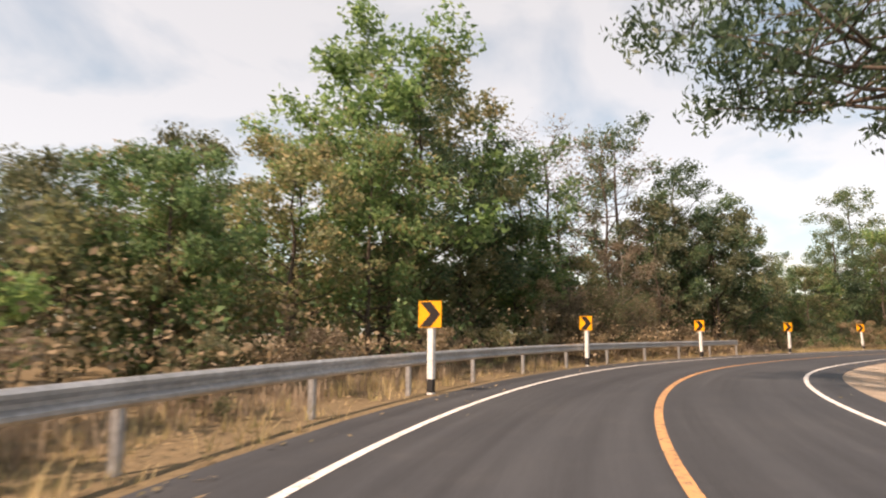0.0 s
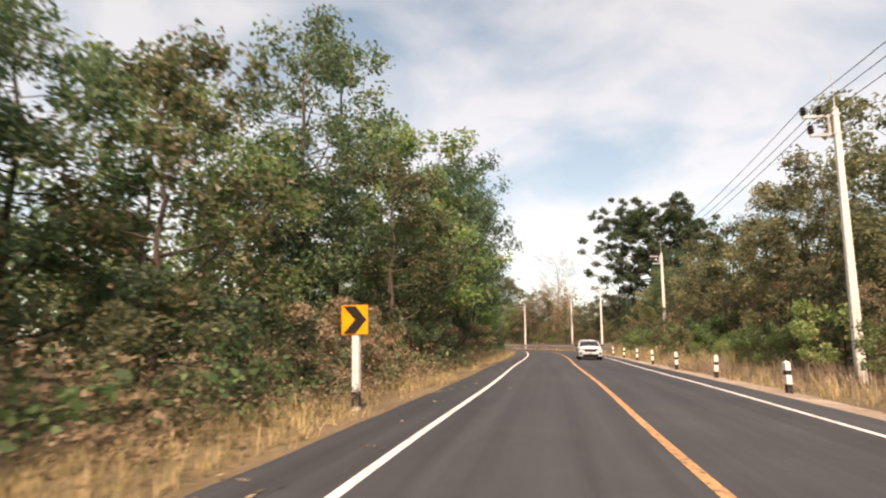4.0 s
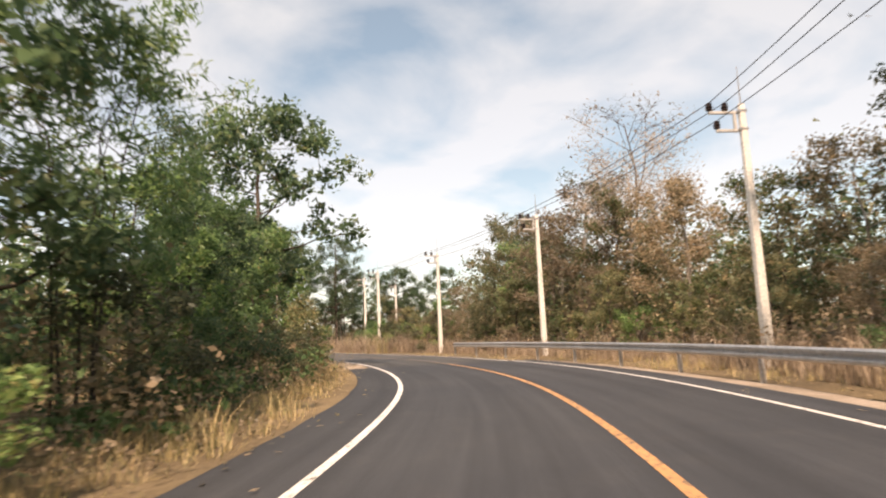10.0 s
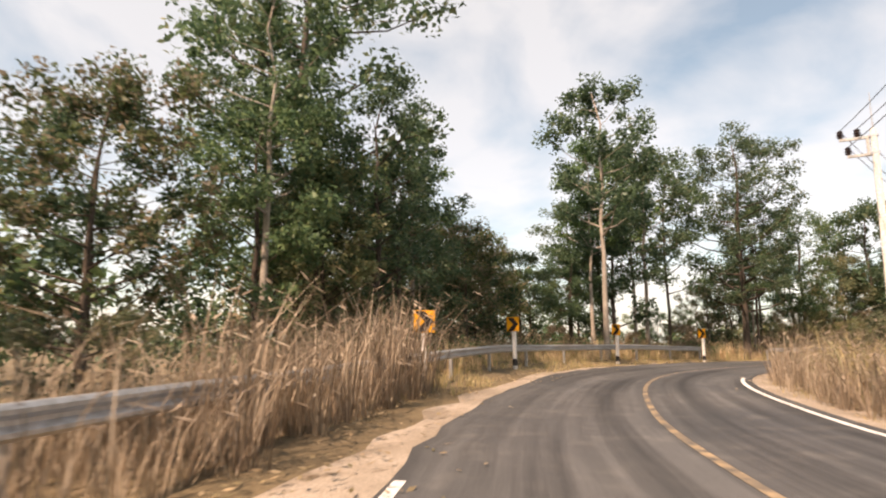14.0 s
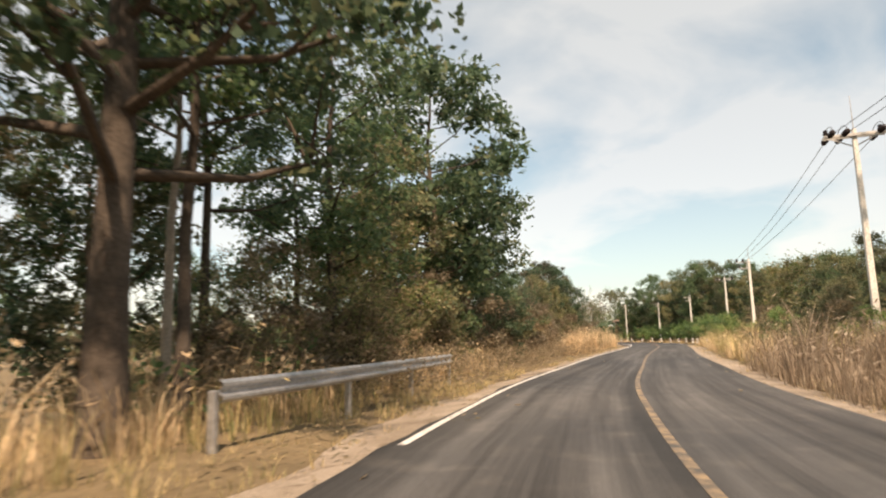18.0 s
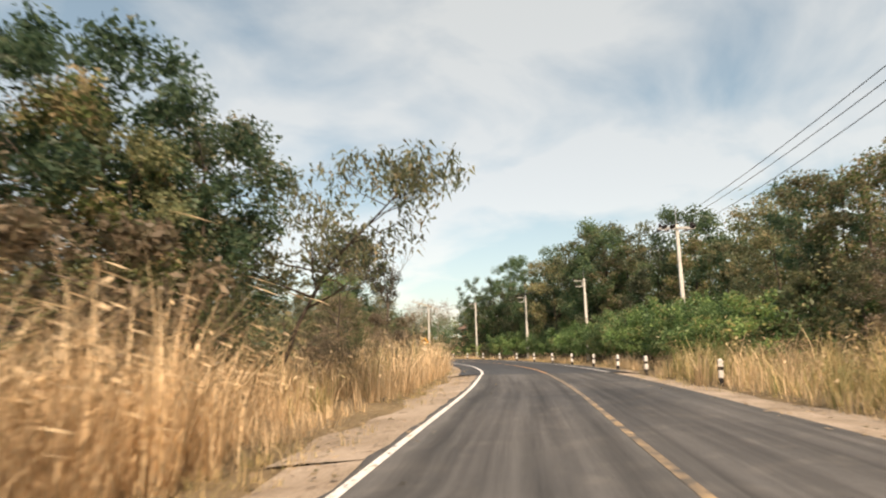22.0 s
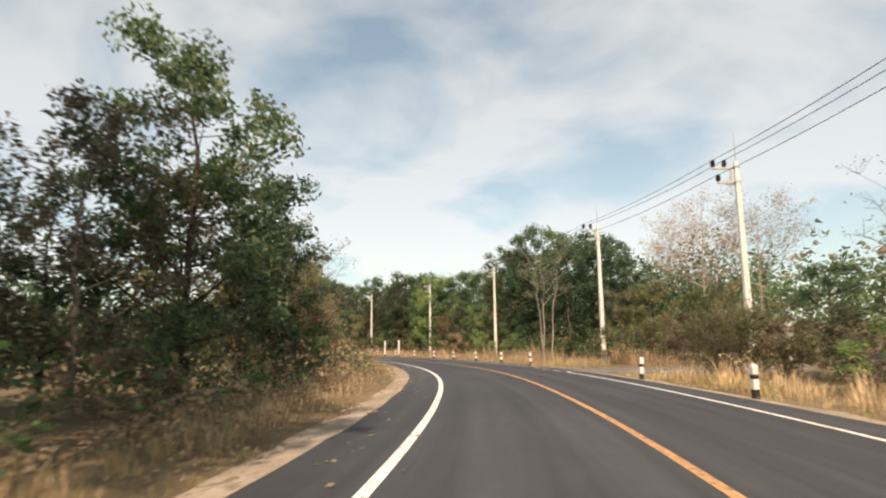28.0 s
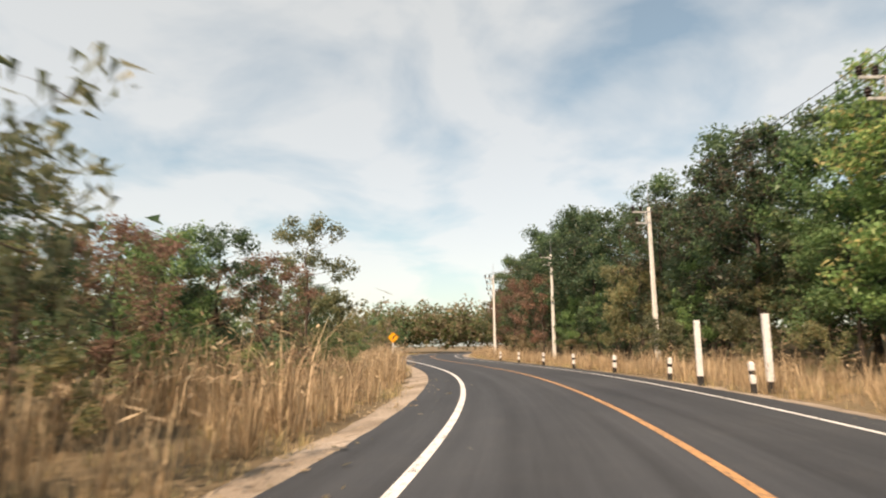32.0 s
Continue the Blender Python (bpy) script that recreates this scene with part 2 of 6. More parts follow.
M_ARM = two_scale("grey_crossarm", (0.42, 0.42, 0.40), (0.58, 0.57, 0.54), 1.5, 20, 0.7, 0.15, 0.003, 0.2)
M_INSULATOR = two_scale("brown_porcelain", (0.022, 0.016, 0.015), (0.045, 0.03, 0.028), 5, 30, 0.3, 0.05, 0.001)
M_WIRE = two_scale("weathered_wire", (0.03, 0.03, 0.032), (0.06, 0.06, 0.062), 3, 30, 0.6, 0.05, 0.001)
M_BARK = two_scale("brown_bark", (0.055, 0.043, 0.034), (0.12, 0.096, 0.076), 1.2, 16, 0.95, 0.8, 0.03)
M_BARK_PALE = two_scale("pale_bark", (0.26, 0.22, 0.18), (0.42, 0.37, 0.31), 1.2, 16, 0.9, 0.6, 0.02)
M_LEAF_DARK = leaf_material("leaves_dark_green", [(0.0, (0.034, 0.076, 0.040)), (0.55, (0.062, 0.118, 0.056)), (0.93, (0.105, 0.160, 0.070)), (1.0, (0.150, 0.170, 0.078))])
M_LEAF_GREEN = leaf_material("leaves_fresh_green", [(0.0, (0.058, 0.128, 0.042)), (0.6, (0.118, 0.222, 0.070)), (0.95, (0.190, 0.272, 0.088)), (1.0, (0.270, 0.232, 0.095))])
M_LEAF_OLIVE = leaf_material("leaves_olive", [(0.0, (0.066, 0.090, 0.046)), (0.5, (0.128, 0.148, 0.072)), (0.85, (0.190, 0.182, 0.090)), (1.0, (0.270, 0.212, 0.108))])
M_LEAF_BROWN = leaf_material("leaves_dry_brown", [(0.0, (0.105, 0.092, 0.050)), (0.35, (0.165, 0.130, 0.076)), (0.7, (0.230, 0.170, 0.108)), (1.0, (0.31, 0.235, 0.160))])
M_LEAF_TURNING = leaf_material("leaves_dark_turning_rust", [(0.0, (0.034, 0.066, 0.040)), (0.5, (0.066, 0.100, 0.055)), (0.66, (0.108, 0.080, 0.052)), (1.0, (0.175, 0.122, 0.082))])
M_LEAF_ROSY = leaf_material("leaves_faded_pink", [(0.0, (0.19, 0.155, 0.128)), (0.5, (0.26, 0.215, 0.185)), (1.0, (0.33, 0.275, 0.24))])
M_LEAF_RUST = leaf_material("leaves_rusty_red", [(0.0, (0.13, 0.075, 0.05)), (0.5, (0.22, 0.115, 0.078)), (1.0, (0.31, 0.19, 0.13))])
M_LEAF_MIXED = leaf_material("leaves_green_and_brown", [(0.0, (0.051, 0.087, 0.032)), (0.5, (0.109, 0.145, 0.046)), (0.70, (0.180, 0.148, 0.080)), (1.0, (0.260, 0.195, 0.115))])
M_GRASS_DRY = leaf_material("dry_golden_grass", [(0.0, (0.155, 0.108, 0.068)), (0.5, (0.31, 0.220, 0.142)), (1.0, (0.50, 0.385, 0.265))], 0.7, 0.35)
M_GRASS_MIXED = leaf_material("half_dry_grass", [(0.0, (0.117, 0.143, 0.046)), (0.5, (0.312, 0.247, 0.104)), (1.0, (0.546, 0.403, 0.195))], 0.7, 0.35)
M_CAR = two_scale("white_car_paint", (0.50, 0.55, 0.59), (0.56, 0.61, 0.65), 1.0, 40, 0.25, 0.0, 0.001)
M_GLASS_DARK, _n, _l, _b = node_material("tinted_glass", 0.08)
_b.inputs["Base Color"].default_value = (0.012, 0.014, 0.016, 1)
_b.inputs["Specular IOR Level"].default_value = 0.6
M_RUBBER = two_scale("tyre_rubber", (0.012, 0.012, 0.012), (0.024, 0.024, 0.024), 4, 40, 0.9, 0.2, 0.003)
M_TRIM_BLACK = two_scale("black_trim", (0.012, 0.012, 0.013), (0.02, 0.02, 0.022), 4, 40, 0.4, 0.05, 0.001)
M_CHROME = two_scale("chrome", (0.6, 0.6, 0.62), (0.7, 0.7, 0.72), 2, 30, 0.15, 0.0, 0.001, 1.0)
M_LAMP_GLASS = two_scale("headlamp_glass", (0.55, 0.57, 0.6), (0.7, 0.72, 0.75), 6, 40, 0.1, 0.0, 0.001)
M_PLATE = two_scale("number_plate", (0.7, 0.7, 0.7), (0.78, 0.78, 0.78), 4, 40, 0.5, 0.0, 0.001)
M_HOUSE = two_scale("orange_render", (0.52, 0.28, 0.16), (0.62, 0.36, 0.22), 0.6, 14, 0.9, 0.2, 0.004)
M_ROOF = two_scale("roof_sheet", (0.16, 0.10, 0.08), (0.24, 0.16, 0.12), 0.6, 14, 0.8, 0.2, 0.01)


# ---- building blocks ----
def mesh_of(name, verts, faces, materials, index=None, smooth=False):
    me = bpy.data.meshes.new(name)
    me.from_pydata(verts, [], faces)
    for m in materials:
        me.materials.append(m)
    if index is not None:
        me.polygons.foreach_set("material_index", index)
    if smooth:
        me.polygons.foreach_set("use_smooth", [True] * len(me.polygons))
    me.update()
    return me


def part(name, me, parent=None, label="", at=None):
    ob = new(name, me)
    if parent is not None:
        ob.parent = parent
    if at is not None:
        ob.matrix_basis = at
    if label:
        ob["label"] = label
    return ob


def thing(name, m, label, category, group="", kind=""):
    ob = new(name)
    ob.empty_display_size = 0.2
    ob.matrix_basis = m
    return tagged(ob, label, category, group, kind)


def block(name, size, material, centre=(0, 0, 0), bevel=0.01, turn=None, taper=1.0):
    """A box with bevelled edges, its top narrowed by taper."""
    bm = bmesh.new()
    bmesh.ops.create_cube(bm, size=1.0)
    for v in bm.verts:
        k = taper if v.co.z > 0 else 1.0
        v.co = Vector((v.co.x * size[0] * k, v.co.y * size[1] * k, v.co.z * size[2]))
    if bevel > 0:
        bmesh.ops.bevel(bm, geom=bm.edges[:], offset=bevel, segments=1, affect="EDGES")
    if turn is not None:
        bmesh.ops.transform(bm, matrix=turn, verts=bm.verts)
    bmesh.ops.translate(bm, vec=centre, verts=bm.verts)
    me = bpy.data.meshes.new(name)
    bm.to_mesh(me)
    bm.free()
    me.materials.append(material)
    return me


def lathe(name, rings, material, sides=12):
    """A turned body from (height, radius) rings."""
    verts, faces = [], []
    for z, r in rings:
        for k in range(sides):
            a = 2 * math.pi * k / sides
            verts.append((r * math.cos(a), r * math.sin(a), z))
    for j in range(len(rings) - 1):
        for k in range(sides):
            q = (k + 1) % sides
            faces.append((j * sides + k, j * sides + q, (j + 1) * sides + q, (j + 1) * sides + k))
    faces.append(tuple(range(sides))[::-1])
    faces.append(tuple((len(rings) - 1) * sides + k for k in range(sides)))
    return mesh_of(name, verts, faces, [material], smooth=False)


def tube_into(verts, faces, points, radii, sides=6):
    base = len(verts)
    for j, (p, r) in enumerate(zip(points, radii)):
        d = (points[min(j + 1, len(points) - 1)] - points[max(j - 1, 0)]).normalized()
        u = d.orthogonal().normalized() if abs(d.z) > 0.95 else d.cross(Vector((0, 0, 1))).normalized()
        w = d.cross(u)
        for k in range(sides):
            a = 2 * math.pi * k / sides
            verts.append(p + (u * math.cos(a) + w * math.sin(a)) * r)
    for j in range(len(points) - 1):
        for k in range(sides):
            q = (k + 1) % sides
            faces.append((base + j * sides + k, base + j * sides + q, base + (j + 1) * sides + q, base + (j + 1) * sides + k))
    faces.append(tuple(base + (len(points) - 1) * sides + k for k in range(sides)))


# ---- the road's line ----
LINE_START, LINE_STEP = -56.0, 16.0
LINE = [
    (9.5, -55.2), (5.5, -39.7), (1.8, -24.1), (0.6, -8.2), (2.7, 7.7), (9.2, 22.2), (19.8, 34.1), (32.5, 43.9),
    (45.4, 53.2), (58.3, 62.7), (71.3, 72.1), (84.0, 81.8), (96.3, 92.0), (106.8, 104.0), (114.3, 118.1), (119.1, 133.4),
    (122.9, 148.9), (130.1, 163.1), (142.1, 173.6), (156.4, 180.6), (171.5, 185.9), (186.7, 190.9), (202.0, 195.5), (217.3, 200.2),
    (232.4, 205.7), (246.7, 212.7), (260.2, 221.3), (272.6, 231.4), (284.2, 242.4), (294.7, 254.5), (303.6, 267.8), (310.9, 282.0),
    (317.0, 296.8), (321.3, 312.2), (323.8, 328.0), (325.5, 343.9), (328.0, 359.7), (332.0, 375.2), (337.4, 390.2), (344.3, 404.7),
    (352.6, 418.4),
]


def smooth_line(step=1.0):
    pts = [Vector(p) for p in LINE]
    pts = [pts[0] * 2 - pts[1]] + pts + [pts[-1] * 2 - pts[-2]]
    out = []
    count = int(LINE_STEP / step)
    for i in range(1, len(pts) - 2):
        a, b, c, d = pts[i - 1:i + 3]
        for k in range(count):
            u = k / count
            out.append(0.5 * (2 * b + (c - a) * u + (2 * a - 5 * b + 4 * c - d) * u * u + (3 * b - a - 3 * c + d) * u ** 3))
    out.append(pts[-2])
    return np.array([[p.x, p.y] for p in out])


CENTRE = smooth_line()
_tan = np.gradient(CENTRE, axis=0)
_tan /= np.hypot(_tan[:, 0], _tan[:, 1])[:, None]
STATION = LINE_START + np.arange(len(CENTRE))
S_MIN, S_MAX = float(STATION[0]), float(STATION[-1])


def on_road(s, lat=0.0):
    """The place at station s and lat metres right of the centre line, with the road's yaw there."""
    x, y = np.interp(s, STATION, CENTRE[:, 0]), np.interp(s, STATION, CENTRE[:, 1])
    tx, ty = np.interp(s, STATION, _tan[:, 0]), np.interp(s, STATION, _tan[:, 1])
    k = math.hypot(tx, ty)
    tx, ty = tx / k, ty / k
    return float(x + lat * ty), float(y - lat * tx), math.degrees(math.atan2(-tx, ty))


def station_of(xy):
    """Station and side distance of places, each from the nearest point of the road."""
    xy = np.atleast_2d(np.asarray(xy, float))
    s, lat = np.empty(len(xy)), np.empty(len(xy))
    for a in range(0, len(xy), 4000):
        d = xy[a:a + 4000, None, :] - CENTRE[None, ::2, :]
        i = 2 * np.argmin((d ** 2).sum(-1), axis=1)
        v = xy[a:a + 4000] - CENTRE[i]
        t = _tan[i]
        s[a:a + 4000] = STATION[i]
        lat[a:a + 4000] = np.where(v[:, 0] * t[:, 1] - v[:, 1] * t[:, 0] >= 0, 1, -1) * np.hypot(v[:, 0], v[:, 1])
    return s, lat


def bank(s, lat):
    """Tilt of the road across the sharp bend, whose outer edge stands higher; level under the left lane."""
    tilt = np.interp(s, [198, 212, 226, 240], [0.0, 0.082, 0.075, 0.0])
    return -tilt * np.clip(np.asarray(lat, float) + 1.75, -7.5, 0.0)


def rise(s, lat):
    """Height of the ground beside the road."""
    s, lat = np.asarray(s, float), np.asarray(lat, float)
    hill = np.interp(s, [-60, 30, 80, 130, 190, 215, 240, 300, 345, 400, 430, 600], [0.5, 1.0, 2.2, 2.2, 1.6, 0.8, 1.6, 3.0, 3.0, 1.2, 1.6, 2.2])
    drop = np.interp(s, [-60, 0, 60, 130, 190, 215, 260, 300, 600], [0.8, 0.8, 0.5, 0.3, 0.0, -1.2, -0.8, 0.1, 0.2])
    r = np.clip((lat - 7.0) / 22.0, 0, 1)
    q = np.clip((-lat - 7.0) / 16.0, 0, 1)
    far_r = np.clip((lat - 30) / 120, 0, 1) * 5.0
    z = np.where(lat > 0, hill * r * r * (3 - 2 * r) + far_r, drop * q * q * (3 - 2 * q))
    edge = np.clip((np.abs(lat) - 5.2) / 1.2, 0, 1)
    return np.where(np.abs(lat) < 7, -0.16 + 0.12 * edge, z - 0.04) + bank(s, lat)


def ground_z(x, y):
    s, lat = station_of([(x, y)])
    return float(rise(s, lat)[0])


def beside(s, lat, turn=0.0, scale=1.0, sink=0.0):
    """A pose on the ground beside the road, turned against the road's yaw."""
    x, y, yaw = on_road(s, lat)
    return pose(x, y, ground_z(x, y) - sink, 0, 0, yaw + turn) @ Matrix.Scale(scale, 4)


def strip(name, s0, s1, lat0, lat1, z0, z1, material, step=2.0, cross=1, wobble=0.0, seed=0):
    """A band that follows the road between two side distances."""
    rng = random.Random(seed)
    n = max(2, int(round((s1 - s0) / step)) + 1)
    verts, faces = [], []
    for i in range(n):
        s = s0 + (s1 - s0) * i / (n - 1)
        wob = rng.uniform(-wobble, wobble)
        for k in range(cross + 1):
            u = k / cross
            lat = lat0 + (lat1 - lat0) * u
            if (k == cross and abs(lat1) > abs(lat0)) or (k == 0 and abs(lat0) > abs(lat1)):
                lat += wob
            x, y, _ = on_road(s, lat)
            verts.append((x, y, z0 + (z1 - z0) * u + float(bank(s, lat))))
    for i in range(n - 1):
        for k in range(cross):
            a = i * (cross + 1) + k
            faces.append((a, a + 1, a + cross + 2, a + cross + 1))
    me = mesh_of(name, verts, faces, [material])
    uv = me.uv_layers.new(name="along")
    for loop in me.loops:
        i, k = divmod(loop.vertex_index, cross + 1)
        uv.data[loop.index].uv = (lat0 + (lat1 - lat0) * k / cross, s0 + (s1 - s0) * i / (n - 1))
    return me


# ---- ground ----
def build_ground():
    xs = np.concatenate([[-4000, -1800, -800, -400, -250], np.arange(-160, 520, 4.0), [620, 800, 1200, 2200, 4400]])
    ys = np.concatenate([[-4000, -1800, -800, -400, -220], np.arange(-120, 540, 4.0), [640, 820, 1200, 2200, 4400]])
    gx, gy = np.meshgrid(xs, ys)
    flat = np.stack([gx.ravel(), gy.ravel()], -1)
    s, lat = station_of(flat)
    z = rise(s, lat)
    rough = np.array([noise.noise(Vector((x * 0.08, y * 0.08, 0))) for x, y in flat]) * 0.35
    z = z + rough * np.clip((np.abs(lat) - 8) / 8, 0, 1)
    nx = len(xs)
    faces = [(j * nx + i, j * nx + i + 1, (j + 1) * nx + i + 1, (j + 1) * nx + i) for j in range(len(ys) - 1) for i in range(nx - 1)]
    verts = np.column_stack([flat, z]).tolist()
    tagged(new("ground", mesh_of("ground", verts, faces, [M_GROUND], smooth=True)), "dry brown earth under the roadside forest", "ground", kind="structure")


build_ground()

OLD_FROM, OLD_TO = 163.5, 321.0  # the worn, older surface
for name, a, b, left, right, mat, label in (
        ("road", S_MIN, OLD_FROM, -4.7, 4.15, M_ROAD_NEW, "smooth dark new asphalt carriageway"),
        ("road", OLD_FROM, OLD_TO, -3.6, 3.25, M_ROAD_OLD, "worn grey patched asphalt carriageway"),
        ("road", OLD_TO, S_MAX, -4.6, 4.2, M_ROAD_NEW, "smooth dark new asphalt carriageway")):
    tagged(new(name, strip(name, a, b, left, right, 0.0, 0.0, mat, step=1.0, cross=4, wobble=0.09 if mat == M_ROAD_OLD else 0.03, seed=int(b))), label, "road", kind="structure")
for a, b, l0, l1, r0, r1 in ((S_MIN, OLD_FROM, -4.7, -6.3, 4.15, 5.6), (OLD_FROM - 2.0, 296.0, -3.45, -4.6, 3.1, 4.5), (296.0, OLD_TO + 2.0, -3.45, -5.2, 3.1, 4.8), (OLD_TO, S_MAX, -4.6, -5.6, 4.2, 5.3)):
    for u, v in ((l0, l1), (r0, r1)):
        soil = M_GROUND if a == S_MIN and u < 0 else M_SAND
        tagged(new("shoulder", strip("shoulder", a, b, u, v, -0.012, -0.13, soil, step=1.5, cross=3, wobble=0.3, seed=int(a + u))), "bare earth road shoulder" if soil == M_GROUND else "pale sandy gravel road shoulder", "shoulder", kind="structure")


# ---- road markings ----
def marking(label, s0, s1, lat, width, material):
    tagged(new("road_marking", strip("road_marking", s0, s1, lat - width / 2, lat + width / 2, 0.005, 0.005, material, step=1.0)), label, "road marking", kind="structure")


marking("solid white edge line", S_MIN, OLD_FROM + 30, -3.42, 0.13, M_WHITE_LINE)
marking("solid orange centre line", S_MIN, OLD_FROM, 0.0, 0.14, M_ORANGE_LINE)
marking("solid white edge line", S_MIN, OLD_FROM, 3.2, 0.12, M_WHITE_LINE)
marking("worn white edge line", OLD_FROM, 214.0, 2.95, 0.13, M_WHITE_LINE)
marking("worn yellow centre line", OLD_FROM, OLD_TO, 0.0, 0.13, M_OLD_LINE)
marking("worn white edge line", OLD_FROM + 78, OLD_TO, -3.42, 0.13, M_WHITE_LINE)
marking("solid white edge line", OLD_TO, S_MAX, -3.35, 0.15, M_WHITE_LINE)
marking("solid orange centre line", OLD_TO, S_MAX, 0.0, 0.14, M_ORANGE_LINE)
marking("solid white edge line", OLD_TO, 407.9, 3.2, 0.12, M_WHITE_LINE)
marking("solid white edge line", 423.2, S_MAX, 3.2, 0.12, M_WHITE_LINE)
for k in range(3):
    marking("short white dash across the side road's mouth", 409.9 + k * 2.05, 411.0 + k * 2.05, 3.25, 0.12, M_WHITE_LINE)


# ---- utility poles and wires ----
ARM_Z = 8.35
PALE = "tall tapered concrete utility pole with crossarms and insulators"


def pole_kit(kind):
    p = thing("utility_pole", pose(0, 0, 0), PALE if kind == "side" else PALE.replace("crossarms and insulators", "a double crossarm and strain insulators"), "utility pole", "roadside poles")
    part("pole", block("pole", (0.30, 0.27, 8.9), M_CONCRETE, (0, 0, 4.15), 0.025, taper=0.6), p)
    ins = lathe("insulator", [(0, 0.035), (0.06, 0.115), (0.1, 0.075), (0.15, 0.125), (0.2, 0.08), (0.26, 0.105), (0.31, 0.04)], M_INSULATOR, 10)
    if kind == "side":
        low = ARM_Z - 0.62
        part("crossarm", block("crossarm", (1.0, 0.09, 0.09), M_ARM, (-0.52, 0.13, ARM_Z), 0.008), p)
        part("crossarm", block("crossarm", (0.80, 0.09, 0.09), M_ARM, (-0.42, 0.13, low), 0.008), p)
        part("bracket", block("bracket", (0.09, 0.08, 0.74), M_ARM, (-0.17, 0.135, ARM_Z - 0.31), 0.008), p)
        seats = ((-0.98, ARM_Z), (-0.46, ARM_Z), (-0.78, low))
        for z in (ARM_Z, low):
            part("clamp", block("clamp", (0.27, 0.24, 0.09), M_STEEL, (0, 0.03, z), 0.006), p)
    else:
        for y in (0.15, -0.15):
            part("crossarm", block("crossarm", (2.4, 0.09, 0.11), M_ARM, (0, y, ARM_Z), 0.008), p)
        for side in (-1, 1):
            part("brace", block("brace", (0.9, 0.04, 0.05), M_STEEL, (side * 0.45, 0.1, ARM_Z - 0.22), 0.004, Matrix.Rotation(-side * 0.4, 4, "Y")), p)
        seats = ((-1.05, ARM_Z), (1.05, ARM_Z))
        # strain insulators lie along the wires on both sides, with a jumper looped over the arm
        for x in (-1.0, -0.45, 0.9):
            for side in (-1, 1):
                for k in range(2):
                    part("strain_insulator", ins, p, at=pose(x, side * (0.24 + 0.3 * k), ARM_Z + 0.03, -side * 96, 0, 0))
            v, f = [], []
            tube_into(v, f, [Vector((x, math.cos(a) * 0.8, ARM_Z + 0.02 + 0.36 * math.sin(a))) for a in (0, 0.5, 1.05, 1.57, 2.1, 2.64, math.pi)], [0.014] * 7, 5)
            part("jumper_wire", mesh_of("jumper_wire", v, f, [M_WIRE]), p)
    for x, z in seats:
        part("insulator", ins, p, at=pose(x, 0.14, z + 0.045))
    part("lightning_spike", lathe("lightning_spike", [(8.5, 0.03), (9.9, 0.014)], M_STEEL, 6), p)
    return p


side_pole = pole_kit("side")
cross_pole = pole_kit("cross")
# station, side distance and the height of the upper arm above the ground
POLES = [(44.0, 8.6, 9.0), (74.0, 8.5, 9.2), (110.6, 9.1, 9.2), (138.3, 7.55, 8.7), (152.0, 7.6, 8.0), (167.8, 7.0, 7.9), (183.0, 7.0, 7.9), (199.0, 7.45, 8.2), (212.8, 7.7, 8.6), (230.0, 9.0, 8.7),
         (264.0, 9.5, 9.8), (297.0, 8.75, 7.9), (329.0, 10.2, 8.9), (347.3, 9.2, 7.65), (364.0, 8.85, 7.6), (385.0, 10.1, 8.4), (403.8, 9.9, 9.0), (419.3, 9.6, 9.4), (443.0, 10.3, 9.5), (462.5, 10.4, 9.6),
         (481.5, 10.2, 9.7), (501.0, 10.0, 9.6), (519.0, 7.6, 9.6), (537.0, 9.0, 9.6), (555.0, 9.0, 9.6)]
CROSSED = {138.3, 264.0, 329.0}
first = {}
wire_ends = []
for s, lat, arm in POLES:
    kit = "cross" if s in CROSSED else "side"
    m = beside(s, lat) @ Matrix.Diagonal((1, 1, arm / ARM_Z, 1))
    if kit in first:
        copy_thing(first[kit][0], beside(s, lat) @ Matrix.Diagonal((1, 1, arm / first[kit][1], 1)))
    else:
        first[kit] = (side_pole if kit == "side" else cross_pole, arm)
        first[kit][0].matrix_basis = m
    wire_ends.append([m @ Vector(v) for v in (((-0.98, 0.14, ARM_Z + 0.34), (-0.46, 0.14, ARM_Z + 0.34), (-0.78, 0.14, ARM_Z - 0.28)) if kit == "side" else ((-1.0, 0.0, ARM_Z + 0.03), (-0.45, 0.0, ARM_Z + 0.03), (0.9, 0.0, ARM_Z + 0.03)))])
for a, b in zip(wire_ends, wire_ends[1:]):
    line = thing("power_line", Matrix.Translation(a[0]), "three thin black wires sagging between two poles", "power line", "overhead wires")
    for p, q in zip(a, b):
        sag = 0.012 * (q - p).length
        pts = [p.lerp(q, u / 10) - Vector((0, 0, 4 * sag * (u / 10) * (1 - u / 10))) - a[0] for u in range(11)]
        v, f = [], []
        tube_into(v, f, pts, [0.014] * 11, 5)
        part("wire", mesh_of("wire", v, f, [M_WIRE]), line)


